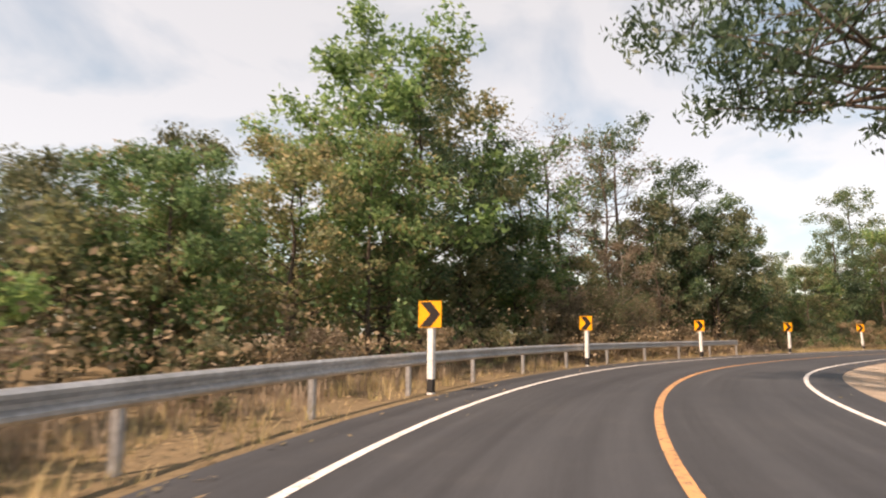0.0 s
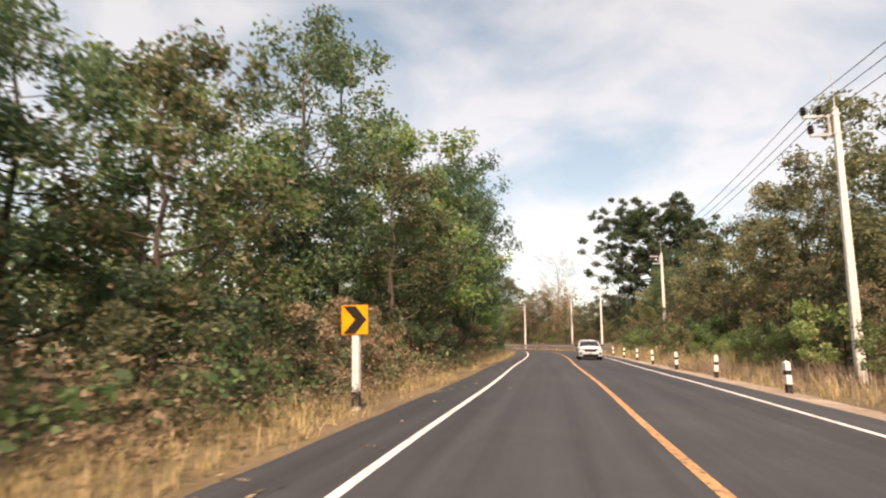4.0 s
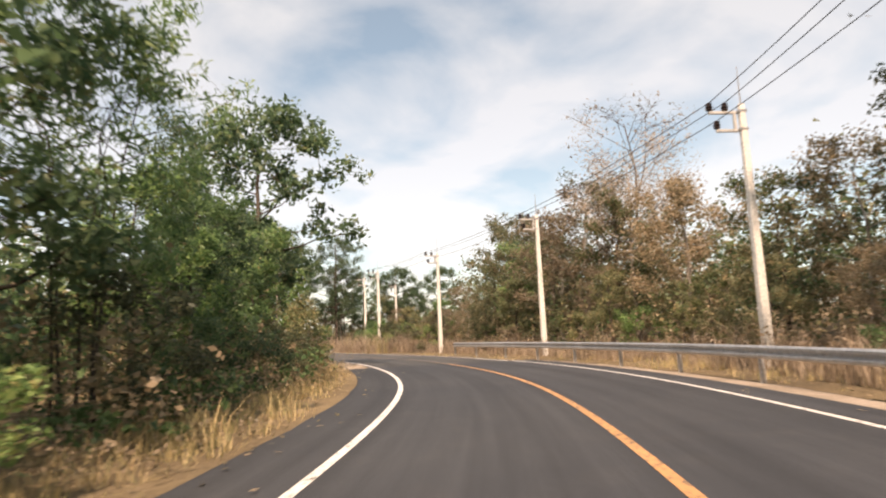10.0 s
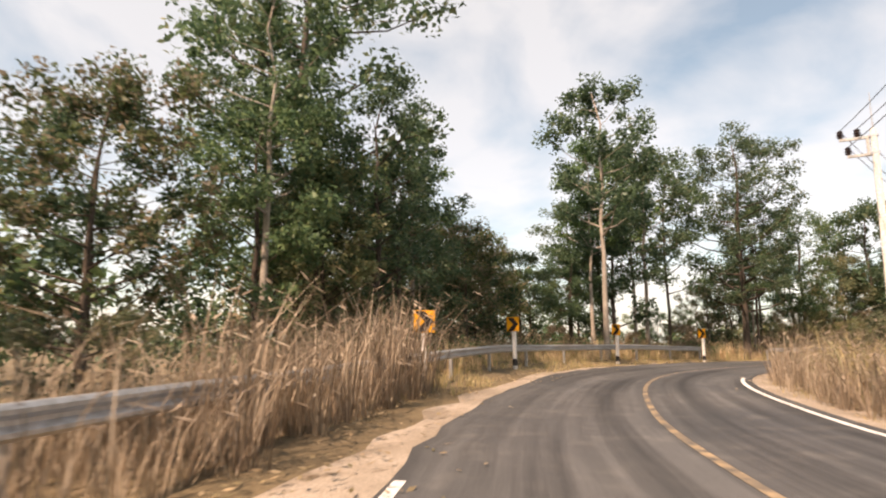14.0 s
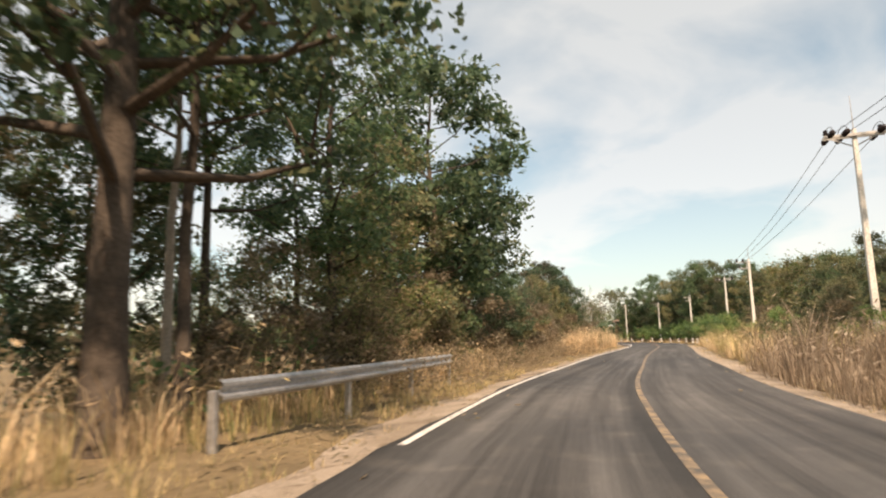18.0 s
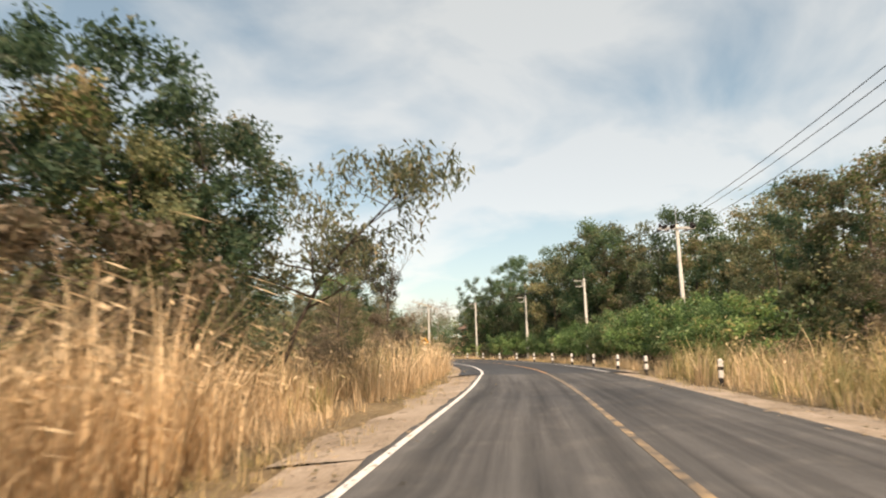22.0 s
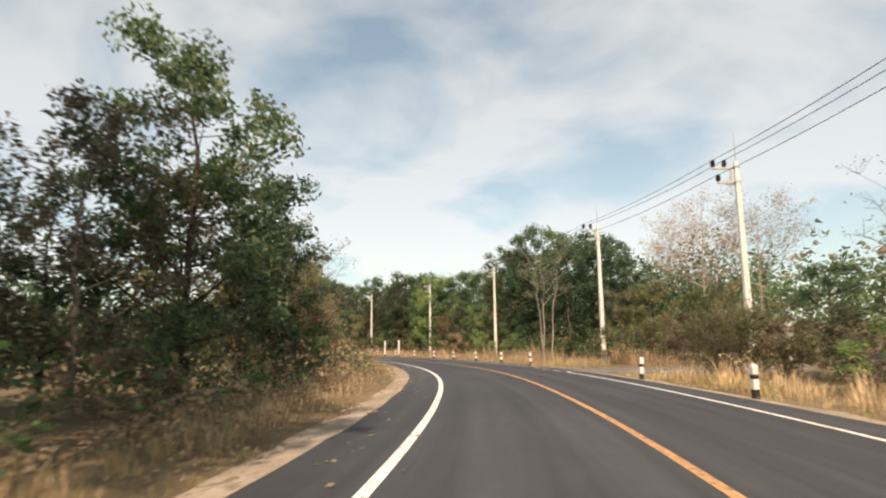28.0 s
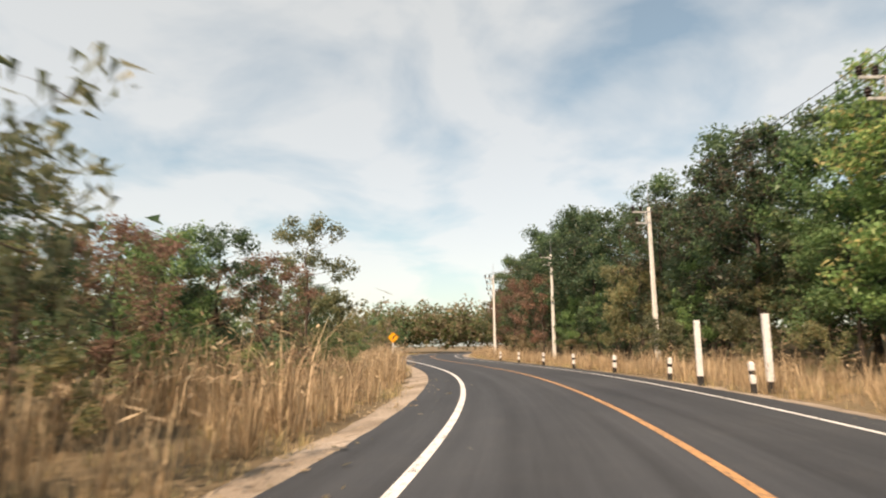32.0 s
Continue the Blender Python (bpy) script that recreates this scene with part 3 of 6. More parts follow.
# ---- guide posts ----
def guide_post():
    p = thing("guide_post", pose(0, 0, 0), "short square white concrete guide post with black bands", "guide post", "guide posts along the road")
    w = 0.15
    for z0, z1, mat, nm in ((-0.2, 0.22, M_POST_BLACK, "base_band"), (0.22, 0.48, M_POST_WHITE, "lower_band"), (0.48, 0.605, M_POST_BLACK, "black_band")):
        part(nm, block(nm, (w, w, z1 - z0), mat, (0, 0, (z0 + z1) / 2), 0.008), p)
    h = w / 2
    cap = [(x * h, y * h, z) for z in (0.605, 0.82) for x, y in ((-1, -1), (1, -1), (1, 1), (-1, 1))] + [(0, 0, 0.88)]
    part("cap", mesh_of("cap", cap, [(3, 2, 1, 0), (0, 1, 5, 4), (1, 2, 6, 5), (2, 3, 7, 6), (3, 0, 4, 7), (4, 5, 8), (5, 6, 8), (6, 7, 8), (7, 4, 8)], [M_POST_WHITE]), p)
    return p


gp = None
rng = random.Random(5)
post_places = [(55.4 + 7.5 * k, 5.0) for k in range(9)] + [(291.5, 5.4), (310.5, 5.2)] + [(319.7 + 6.2 * k, 4.8) for k in range(13)] + [(403.0, 4.8)] + [(422.2 + 6.75 * k, 5.3) for k in range(13)]
for s, lat in post_places:
    x, y, yaw = on_road(s, lat)
    m = pose(x, y, -0.06, rng.uniform(-2.5, 2.5), rng.uniform(-2.5, 2.5), yaw + rng.uniform(-14, 14))
    if gp is None:
        gp = guide_post()
        gp.matrix_basis = m
    else:
        copy_thing(gp, m)


# ---- signs ----
def flat_shape(name, outline, y, thick, material):
    n = len(outline)
    verts = [(x, y, z) for x, z in outline] + [(x, y + thick, z) for x, z in outline]
    faces = [tuple(range(n)), tuple(range(2 * n - 1, n - 1, -1))] + [(k, n + k, n + (k + 1) % n, (k + 1) % n) for k in range(n)]
    return mesh_of(name, verts, faces, [material])


def chevron_sign():
    p = thing("chevron_sign", pose(0, 0, 0), "yellow square sign with a black chevron on a white concrete post", "road sign", "curve chevrons")
    part("post", block("post", (0.15, 0.15, 1.85), M_POST_WHITE, (0, 0.09, 0.77), 0.012), p)
    part("post_foot", block("post_foot", (0.156, 0.156, 0.32), M_POST_BLACK, (0, 0.09, 0.22), 0.01), p)
    part("panel", block("panel", (0.6, 0.012, 0.62), M_YELLOW, (0, 0, 1.87), 0.004), p)
    part("chevron", flat_shape("chevron", [(-0.26, 2.16), (0.02, 2.16), (0.27, 1.87), (0.02, 1.58), (-0.26, 1.58), (0.01, 1.87)], -0.012, 0.005, M_SIGN_BLACK), p)
    for z in (1.69, 2.04):
        part("bracket", block("bracket", (0.3, 0.02, 0.04), M_STEEL, (0, 0.016, z), 0.003), p)
    return p


ch = None
for s, lat, turn in ((13.3, -5.05, -4), (26.3, -5.3, -6), (38.0, -4.9, -5), (50.4, -5.25, -6), (64.0, -5.55, -5), (203.5, -5.8, 20), (213.0, -6.0, -8), (222.5, -5.3, -12), (232.1, -5.0, -10)):
    x, y, yaw = on_road(s, lat)
    m = pose(x, y, -0.06 + float(bank(s, lat)), 0, rng.uniform(-1.5, 1.5), yaw + turn)
    if ch is None:
        ch = chevron_sign()
        ch.matrix_basis = m
    else:
        copy_thing(ch, m)


def diamond_sign(s, lat, size, label, arrow, z=2.25, turn=0):
    x, y, yaw = on_road(s, lat)
    p = thing("warning_sign", pose(x, y, -0.06, 0, 0, yaw + turn), label, "road sign")
    part("post", block("post", (0.14, 0.14, 2.4), M_POST_WHITE, (0, 0.1, 1.1), 0.012), p)
    part("post_foot", block("post_foot", (0.146, 0.146, 0.3), M_POST_BLACK, (0, 0.1, 0.2), 0.01), p)
    h = size / math.sqrt(2)
    c = 0.06
    part("panel", flat_shape("panel", [(-c, z + h - c), (c, z + h - c), (h - c, z + c), (h - c, z - c), (c, z - h + c), (-c, z - h + c), (-h + c, z - c), (-h + c, z + c)], 0, 0.012, M_YELLOW), p)
    k = h * 0.93
    part("border", flat_shape("border", [(0, z + k), (k, z), (0, z - k), (-k, z), (-k * 0.95, z), (0, z - k * 0.95), (k * 0.95, z), (0, z + k * 0.95)][:4], -0.0035, 0.003, M_SIGN_BLACK), p)
    part("field", flat_shape("field", [(0, z + k * 0.95), (k * 0.95, z), (0, z - k * 0.95), (-k * 0.95, z)], -0.006, 0.003, M_YELLOW), p)
    for nm, outline in arrow:
        part(nm, flat_shape(nm, [(u * h, z + v * h) for u, v in outline], -0.010, 0.004, M_SIGN_BLACK), p)
    return p


diamond_sign(354.8, -5.75, 0.67, "yellow diamond side-road sign on a white concrete post", [("main_bar", [(-0.2, -0.58), (-0.0, -0.58), (-0.0, 0.58), (-0.2, 0.58)]), ("side_bar", [(0.003, -0.1), (0.46, -0.1), (0.46, 0.1), (0.003, 0.1)])], z=2.29, turn=-4)
diamond_sign(502.0, -5.0, 0.75, "yellow diamond curve sign on a white concrete post", [("bend", [(-0.12, -0.5), (0.05, -0.5), (0.05, -0.05), (0.25, 0.12), (0.14, 0.26), (-0.12, 0.05)]), ("arrow_head", [(0.08, 0.36), (0.42, 0.42), (0.34, 0.06)])])


def white_post(s, lat, lean=0.0, tall=2.3):
    x, y, yaw = on_road(s, lat)
    p = thing("concrete_post", pose(x, y, -0.06, 0, lean, yaw), "tall plain white concrete post with a dark foot", "post", "white marker posts")
    part("shaft", block("shaft", (0.17, 0.17, tall), M_POST_WHITE, (0, 0, 0.27 + tall / 2), 0.015), p)
    part("foot", block("foot", (0.175, 0.175, 0.5), M_POST_BLACK, (0, 0, 0.06), 0.012), p)


white_post(360.0, -5.9, 2.0)
white_post(462.3, 5.6, tall=2.0)
white_post(465.6, 4.9, tall=1.95)


# ---- guardrails ----
W_BEAM = [(0.0, 0.155), (0.03, 0.15), (0.075, 0.11), (0.075, 0.07), (0.012, 0.02), (0.012, -0.02), (0.075, -0.07), (0.075, -0.11), (0.03, -0.15), (0.0, -0.155)]


def guardrail(s0, s1, lat, side, label, flare=0.0, height=0.62):
    """side: +1 when the rail's face looks to the right."""
    x0, y0, _ = on_road(s0, lat)
    rail = thing("guardrail", pose(x0, y0, 0), label, "guardrail")
    start = Vector((x0, y0, 0))
    span = 4.0
    count = int(round((s1 - s0) / span))
    post = block("post", (0.11, 0.11, 0.95), M_STEEL, (0, 0, 0.28), 0.01)
    for k in range(count):
        verts, faces = [], []
        for j in range(5):
            s = s0 + (s1 - s0) * (k + j / 4) / count
            bend = flare * max(0, (s - s1 + 4) / 4) ** 2 + flare * max(0, (s0 + 4 - s) / 4) ** 2
            for depth, dz in W_BEAM + [(d - 0.012, z) for d, z in W_BEAM[::-1]]:
                x, y, _ = on_road(s, lat - side * bend + side * (depth + 0.006 * (k % 2)))
                verts.append(Vector((x, y, height + dz + float(bank(s, lat)))) - start)
        n = 2 * len(W_BEAM)
        for j in range(4):
            for q in range(n):
                r = (q + 1) % n
                faces.append((j * n + q, j * n + r, (j + 1) * n + r, (j + 1) * n + q))
        part("beam", mesh_of("beam", verts, faces, [M_STEEL]), rail)
    for k in range(count + 1):
        s = s0 + (s1 - s0) * k / count
        bend = flare if k in (0, count) else 0
        x, y, yaw = on_road(s, lat - side * (0.07 + bend))
        part("post", post, rail, at=pose(x - x0, y - y0, float(bank(s, lat)), 0, 0, yaw))
    return rail


guardrail(-14.0, 44.5, -5.5, 1, "galvanised steel guardrail on posts along the bend", 0.3, 0.76)
guardrail(120.0, 177.5, 5.2, -1, "galvanised steel guardrail on posts along the bend", 0.4, 0.64)
guardrail(188.0, 234.0, -6.2, 1, "weathered steel guardrail on posts in dry grass", 0.2, 0.74)
guardrail(241.0, 253.0, -5.6, 1, "weathered steel guardrail on posts in dry grass", 0.2, 0.74)


# ---- side road ----
def side_road():
    """A narrow lane that leaves at a skew, with its edge lines rounding both corners."""
    stations = ((409.1, 417.5, 4.1), (409.0, 414.3, 5.0), (408.4, 413.0, 6.1), (407.2, 412.0, 7.2), (405.6, 410.7, 8.4), (404.4, 409.3, 11), (404.0, 408.6, 16), (404.0, 408.4, 24), (404.0, 408.4, 36))

    def lane_z(x, y, lat):
        return -0.004 if lat < 5.5 else max(-0.03, ground_z(x, y) + 0.06)
    verts, faces = [], []
    for s0, s1, lat in stations:
        for k in range(-1, 6):
            outer = k in (-1, 5)
            x, y, _ = on_road(s0 - 0.25 if k < 0 else s1 + 0.25 if k > 4 else s0 + (s1 - s0) * k / 4, lat)
            verts.append((x, y, lane_z(x, y, lat) - (0.3 if outer else 0)))
    for j in range(len(stations) - 1):
        faces += [(j * 7 + k, j * 7 + k + 1, j * 7 + k + 8, j * 7 + k + 7) for k in range(6)]
    tagged(new("side_road", mesh_of("side_road", verts, faces, [M_LANE])), "narrow worn asphalt side road meeting the main road", "side road", kind="structure")
    near = ((407.9, 3.2), (408.5, 3.24), (408.95, 3.38), (409.22, 3.7), (409.32, 4.2), (409.2, 5.0), (408.6, 6.1), (407.45, 7.2), (405.9, 8.4), (404.7, 11.0))
    far = ((423.2, 3.2), (419.5, 3.3), (417.0, 3.55), (415.3, 4.2), (414.05, 5.0), (412.75, 6.1), (411.75, 7.2), (410.45, 8.4), (409.05, 11.0))
    for path in (near, far):
        mid = []
        for (s0, l0), (s1, l1) in zip(path, path[1:]):
            for k in range(4):
                u = k / 4
                lat = l0 + (l1 - l0) * u
                x, y, _ = on_road(s0 + (s1 - s0) * u, lat)
                mid.append(Vector((x, y, max(0.006, lane_z(x, y, lat) + 0.012))))
        v = []
        for i, p in enumerate(mid):
            way = (mid[min(i + 1, len(mid) - 1)] - mid[max(i - 1, 0)]).normalized()
            side = Vector((-way.y, way.x, 0)) * 0.06
            v += [p - side, p + side]
        tagged(new("road_marking", mesh_of("road_marking", v, [(2 * j, 2 * j + 1, 2 * j + 3, 2 * j + 2) for j in range(len(mid) - 1)], [M_WHITE_LINE])), "white edge line rounding the side road's corner", "road marking", kind="structure")


side_road()


# ---- the white car ----
def loft(name, sections, material, smooth=True):
    """A skin over closed cross sections of equal length."""
    n = len(sections[0])
    verts = [p for sec in sections for p in sec]
    faces = [(j * n + k, j * n + (k + 1) % n, (j + 1) * n + (k + 1) % n, (j + 1) * n + k) for j in range(len(sections) - 1) for k in range(n)]
    faces += [tuple(range(n))[::-1], tuple((len(sections) - 1) * n + k for k in range(n))]
    return mesh_of(name, verts, faces, [material], smooth=smooth)


def car(m):
    c = thing("car", m, "white hatchback car with black mirrors and grille on the road", "car")
    # front looks along -y; sections run from the nose to the tail: y, half width, bottom, belt, top
    body = []
    for y, hw, low, top in ((-2.21, 0.76, 0.28, 0.80), (-2.15, 0.85, 0.21, 0.86), (-1.92, 0.885, 0.2, 0.92), (-1.4, 0.89, 0.2, 0.98), (-0.95, 0.89, 0.2, 1.0), (0.0, 0.88, 0.2, 1.0), (1.2, 0.88, 0.2, 1.02), (1.8, 0.86, 0.22, 1.02), (2.1, 0.80, 0.28, 0.98), (2.18, 0.7, 0.36, 0.9)):
        sec = []
        for u, v in ((-0.9, 0), (-1, 0.12), (-1.0, 0.5), (-0.985, 0.82), (-0.91, 0.96), (-0.5, 1.03), (0, 1.06), (0.5, 1.03), (0.91, 0.96), (0.985, 0.82), (1.0, 0.5), (1, 0.12), (0.9, 0)):
            sec.append((u * hw, y, low + v * (top - low)))
        body.append(sec)
    part("body", loft("body", body, M_CAR), c)
    # glasshouse: dark glass all round, with roof, pillars and window frames in body colour over it
    rings = ((-1.02, 0.74, 0.98), (-0.62, 0.71, 1.19), (-0.22, 0.66, 1.385), (0.25, 0.64, 1.44), (0.95, 0.64, 1.43), (1.5, 0.64, 1.33), (1.95, 0.68, 1.02))

    def ring(y, hw, top, grow):
        rise_h = top - 0.94
        return [(-0.80 - grow, y, 0.94), (-hw - 0.05 - grow, y, 0.94 + rise_h * 0.55), (-hw * 0.93 - grow, y, 0.94 + rise_h * 0.93 + grow), (-hw * 0.6, y, top + grow), (0, y, top + 0.015 + grow), (hw * 0.6, y, top + grow), (hw * 0.93 + grow, y, 0.94 + rise_h * 0.93 + grow), (hw + 0.05 + grow, y, 0.94 + rise_h * 0.55), (0.80 + grow, y, 0.94)]

    part("windscreen", loft("windscreen", [ring(y, hw, top, 0.0) for y, hw, top in rings], M_GLASS_DARK), c, "dark tinted windscreen and windows")
    shell = [ring(y, hw, top, 0.022)[2:7] for y, hw, top in rings[2:6]]
    lower = [[(px * 0.98, py, pz - 0.03) for px, py, pz in sec] for sec in shell]
    part("roof", loft("roof", [a + bb[::-1] for a, bb in zip(shell, lower)], M_CAR), c)
    for side in (-1, 1):
        for a, bb, w in (((0.79, -1.0, 0.97), (0.645, -0.2, 1.37), 0.035), ((0.76, 0.42, 1.0), (0.63, 0.42, 1.40), 0.04), ((0.76, 1.72, 1.0), (0.60, 1.40, 1.33), 0.055)):
            pv, pf = [], []
            tube_into(pv, pf, [Vector((side * a[0], a[1], a[2])), Vector((side * bb[0], bb[1], bb[2]))], [w, w * 0.8], 6)
            part("pillar", mesh_of("pillar", pv, pf, [M_CAR]), c)
    for side in (-1, 1):
        lamp = part("headlight", block("headlight", (0.42, 0.12, 0.085), M_GLASS_DARK, (side * 0.635, -2.15, 0.775), 0.02, Matrix.Rotation(side * 0.16, 4, "Z") @ Matrix.Rotation(side * -0.14, 4, "Y")), c)
        part("lens", block("lens", (0.34, 0.03, 0.026), M_LAMP_GLASS, (side * 0.635, -2.212, 0.79), 0.008, Matrix.Rotation(side * 0.16, 4, "Z")), lamp)
        part("side_vent", block("side_vent", (0.19, 0.12, 0.17), M_TRIM_BLACK, (side * 0.69, -2.165, 0.47), 0.02), c)
        for y in (-0.25, 0.75):
            part("door_handle", block("door_handle", (0.03, 0.18, 0.03), M_CAR, (side * 0.89, y + 0.35, 0.86), 0.008), c)
        part("mirror", block("mirror", (0.2, 0.12, 0.13), M_TRIM_BLACK, (side * 0.96, -0.62, 1.05), 0.03), c)
        for y in (-1.38, 1.32):
            wheel = part("wheel", lathe("tyre", [(-0.1, 0.22), (-0.1, 0.29), (-0.07, 0.31), (0.07, 0.31), (0.1, 0.29), (0.1, 0.22)], M_RUBBER, 20), c, at=pose(side * 0.78, y, 0.31, 0, 90, 0))
            part("rim", lathe("rim", [(-0.11, 0.05), (-0.11, 0.2), (0.11, 0.2), (0.11, 0.05)], M_STEEL, 12), wheel)
    part("grille", block("grille", (0.84, 0.06, 0.20), M_TRIM_BLACK, (0, -2.205, 0.70), 0.02), c)
    part("grille_bar", block("grille_bar", (0.98, 0.04, 0.035), M_TRIM_BLACK, (0, -2.22, 0.80), 0.008), c)
    part("badge", lathe("badge", [(-0.01, 0.05), (0.01, 0.05)], M_CHROME, 10), c, at=pose(0, -2.24, 0.72, 90, 0, 0))
    part("lower_intake", block("lower_intake", (1.12, 0.10, 0.19), M_TRIM_BLACK, (0, -2.185, 0.33), 0.025), c)
    part("number_plate", block("number_plate", (0.36, 0.02, 0.12), M_PLATE, (0, -2.235, 0.50), 0.004), c)
    part("plate_bar", block("plate_bar", (0.26, 0.006, 0.045), M_TRIM_BLACK, (0, -2.247, 0.495), 0.001), c)
    part("bumper_sill", block("bumper_sill", (1.6, 0.14, 0.11), M_TRIM_BLACK, (0, -2.12, 0.225), 0.02), c)


x, y, yaw = on_road(101.0, 1.5)
car(pose(x, y, 0.0, 0, 0, yaw))


# ---- the house behind the trees and small roadside things ----
def house(s, lat):
    x, y, yaw = on_road(s, lat)
    h = thing("house", pose(x, y, ground_z(x, y) - 0.1, 0, 0, yaw + 18), "small orange-walled house half hidden behind roadside trees", "house")
    part("wall", block("wall", (6.0, 8.0, 4.6), M_HOUSE, (0, 0, 2.2), 0.03), h)
    roof = [(-3.7, -4.7, 4.35), (3.7, -4.7, 4.35), (3.7, 4.7, 4.35), (-3.7, 4.7, 4.35), (0, -4.7, 6.0), (0, 4.7, 6.0), (-3.7, -4.7, 4.5), (3.7, -4.7, 4.5), (3.7, 4.7, 4.5), (-3.7, 4.7, 4.5), (0, -4.7, 6.15), (0, 4.7, 6.15)]
    part("roof", mesh_of("roof", roof, [(0, 3, 5, 4), (1, 4, 5, 2), (6, 10, 11, 9), (7, 8, 11, 10), (0, 4, 10, 6), (4, 1, 7, 10), (3, 9, 11, 5), (5, 11, 8, 2), (0, 6, 9, 3), (1, 2, 8, 7)], [M_ROOF]), h)
    for k in (-2.2, 1.8):
        w = part("window", block("window", (0.08, 1.2, 1.1), M_POST_WHITE, (-3.02, k, 2.6), 0.01), h)
        part("pane", block("pane", (0.03, 1.04, 0.94), M_GLASS_DARK, (-3.06, k, 2.6), 0.004), w)
    part("door", block("door", (0.95, 0.07, 2.05), M_BARK, (0.6, -4.02, 1.05), 0.01), h)


house(400.5, 20.5)


def meter_box(s, lat):
    x, y, yaw = on_road(s, lat)
    p = thing("service_post", pose(x, y, ground_z(x, y), 0, 0, yaw), "white service box on a short post beside the utility pole", "service box")
    part("post", block("post", (0.09, 0.09, 1.7), M_CONCRETE, (0, 0, 0.8), 0.008), p)
    box = part("box", block("box", (0.26, 0.18, 0.5), M_POST_WHITE, (0, -0.06, 1.75), 0.015), p)
    part("lid", block("lid", (0.22, 0.015, 0.44), M_CONCRETE, (0, -0.16, 1.75), 0.004), box)


meter_box(399.8, 9.0)


# ---- plants ----
def leaf_mesh(name, centres, size, ratio, material, seed, droop=0.0, grow=1.0, corners=3):
    """Many single leaves: pointed ovals, each folded along its rib and turned its own way."""
    r = np.random.RandomState(seed)
    c = np.asarray(centres, float)
    n = len(c)
    along = r.normal(size=(n, 3))
    along[:, 2] = along[:, 2] * 0.6 - droop
    along /= np.linalg.norm(along, axis=1)[:, None]
    across = np.cross(along, r.normal(size=(n, 3)))
    across /= np.linalg.norm(across, axis=1)[:, None] + 1e-9
    up = np.cross(along, across)
    length = (size * r.uniform(0.6, 1.35, n) * grow)[:, None]
    width = length * ratio
    if corners == 4:
        v = np.stack([c - along * length * 0.5, c + across * width * 0.5 + up * width * 0.18, c + along * length * 0.5, c - across * width * 0.5 + up * width * 0.18], 1)
    else:
        v = np.stack([c - along * length * 0.4 + across * width * 0.5, c + along * length * 0.6, c - along * length * 0.4 - across * width * 0.5], 1)
    me = bpy.data.meshes.new(name)
    me.vertices.add(corners * n)
    me.vertices.foreach_set("co", v.ravel())
    me.loops.add(corners * n)
    me.loops.foreach_set("vertex_index", np.arange(corners * n))
    me.polygons.add(n)
    me.polygons.foreach_set("loop_start", np.arange(0, corners * n, corners))
    me.polygons.foreach_set("loop_total", np.full(n, corners))
    me.materials.append(material)
    me.update()
    me.validate()
    return me


def profile(kind, u):
    """How far the crown reaches out at the share u of its height."""
    if kind == "column":
        return 0.55 + 0.45 * math.sin(math.pi * min(1, 0.15 + u * 0.85)) if u < 0.85 else 0.55 * (1.15 - u) / 0.3 + 0.15
    if kind == "umbrella":
        return 0.5 + 0.5 * math.sin(math.pi * (0.2 + 0.7 * u))
    return 0.35 + 0.65 * math.sin(math.pi * (0.15 + 0.8 * u))


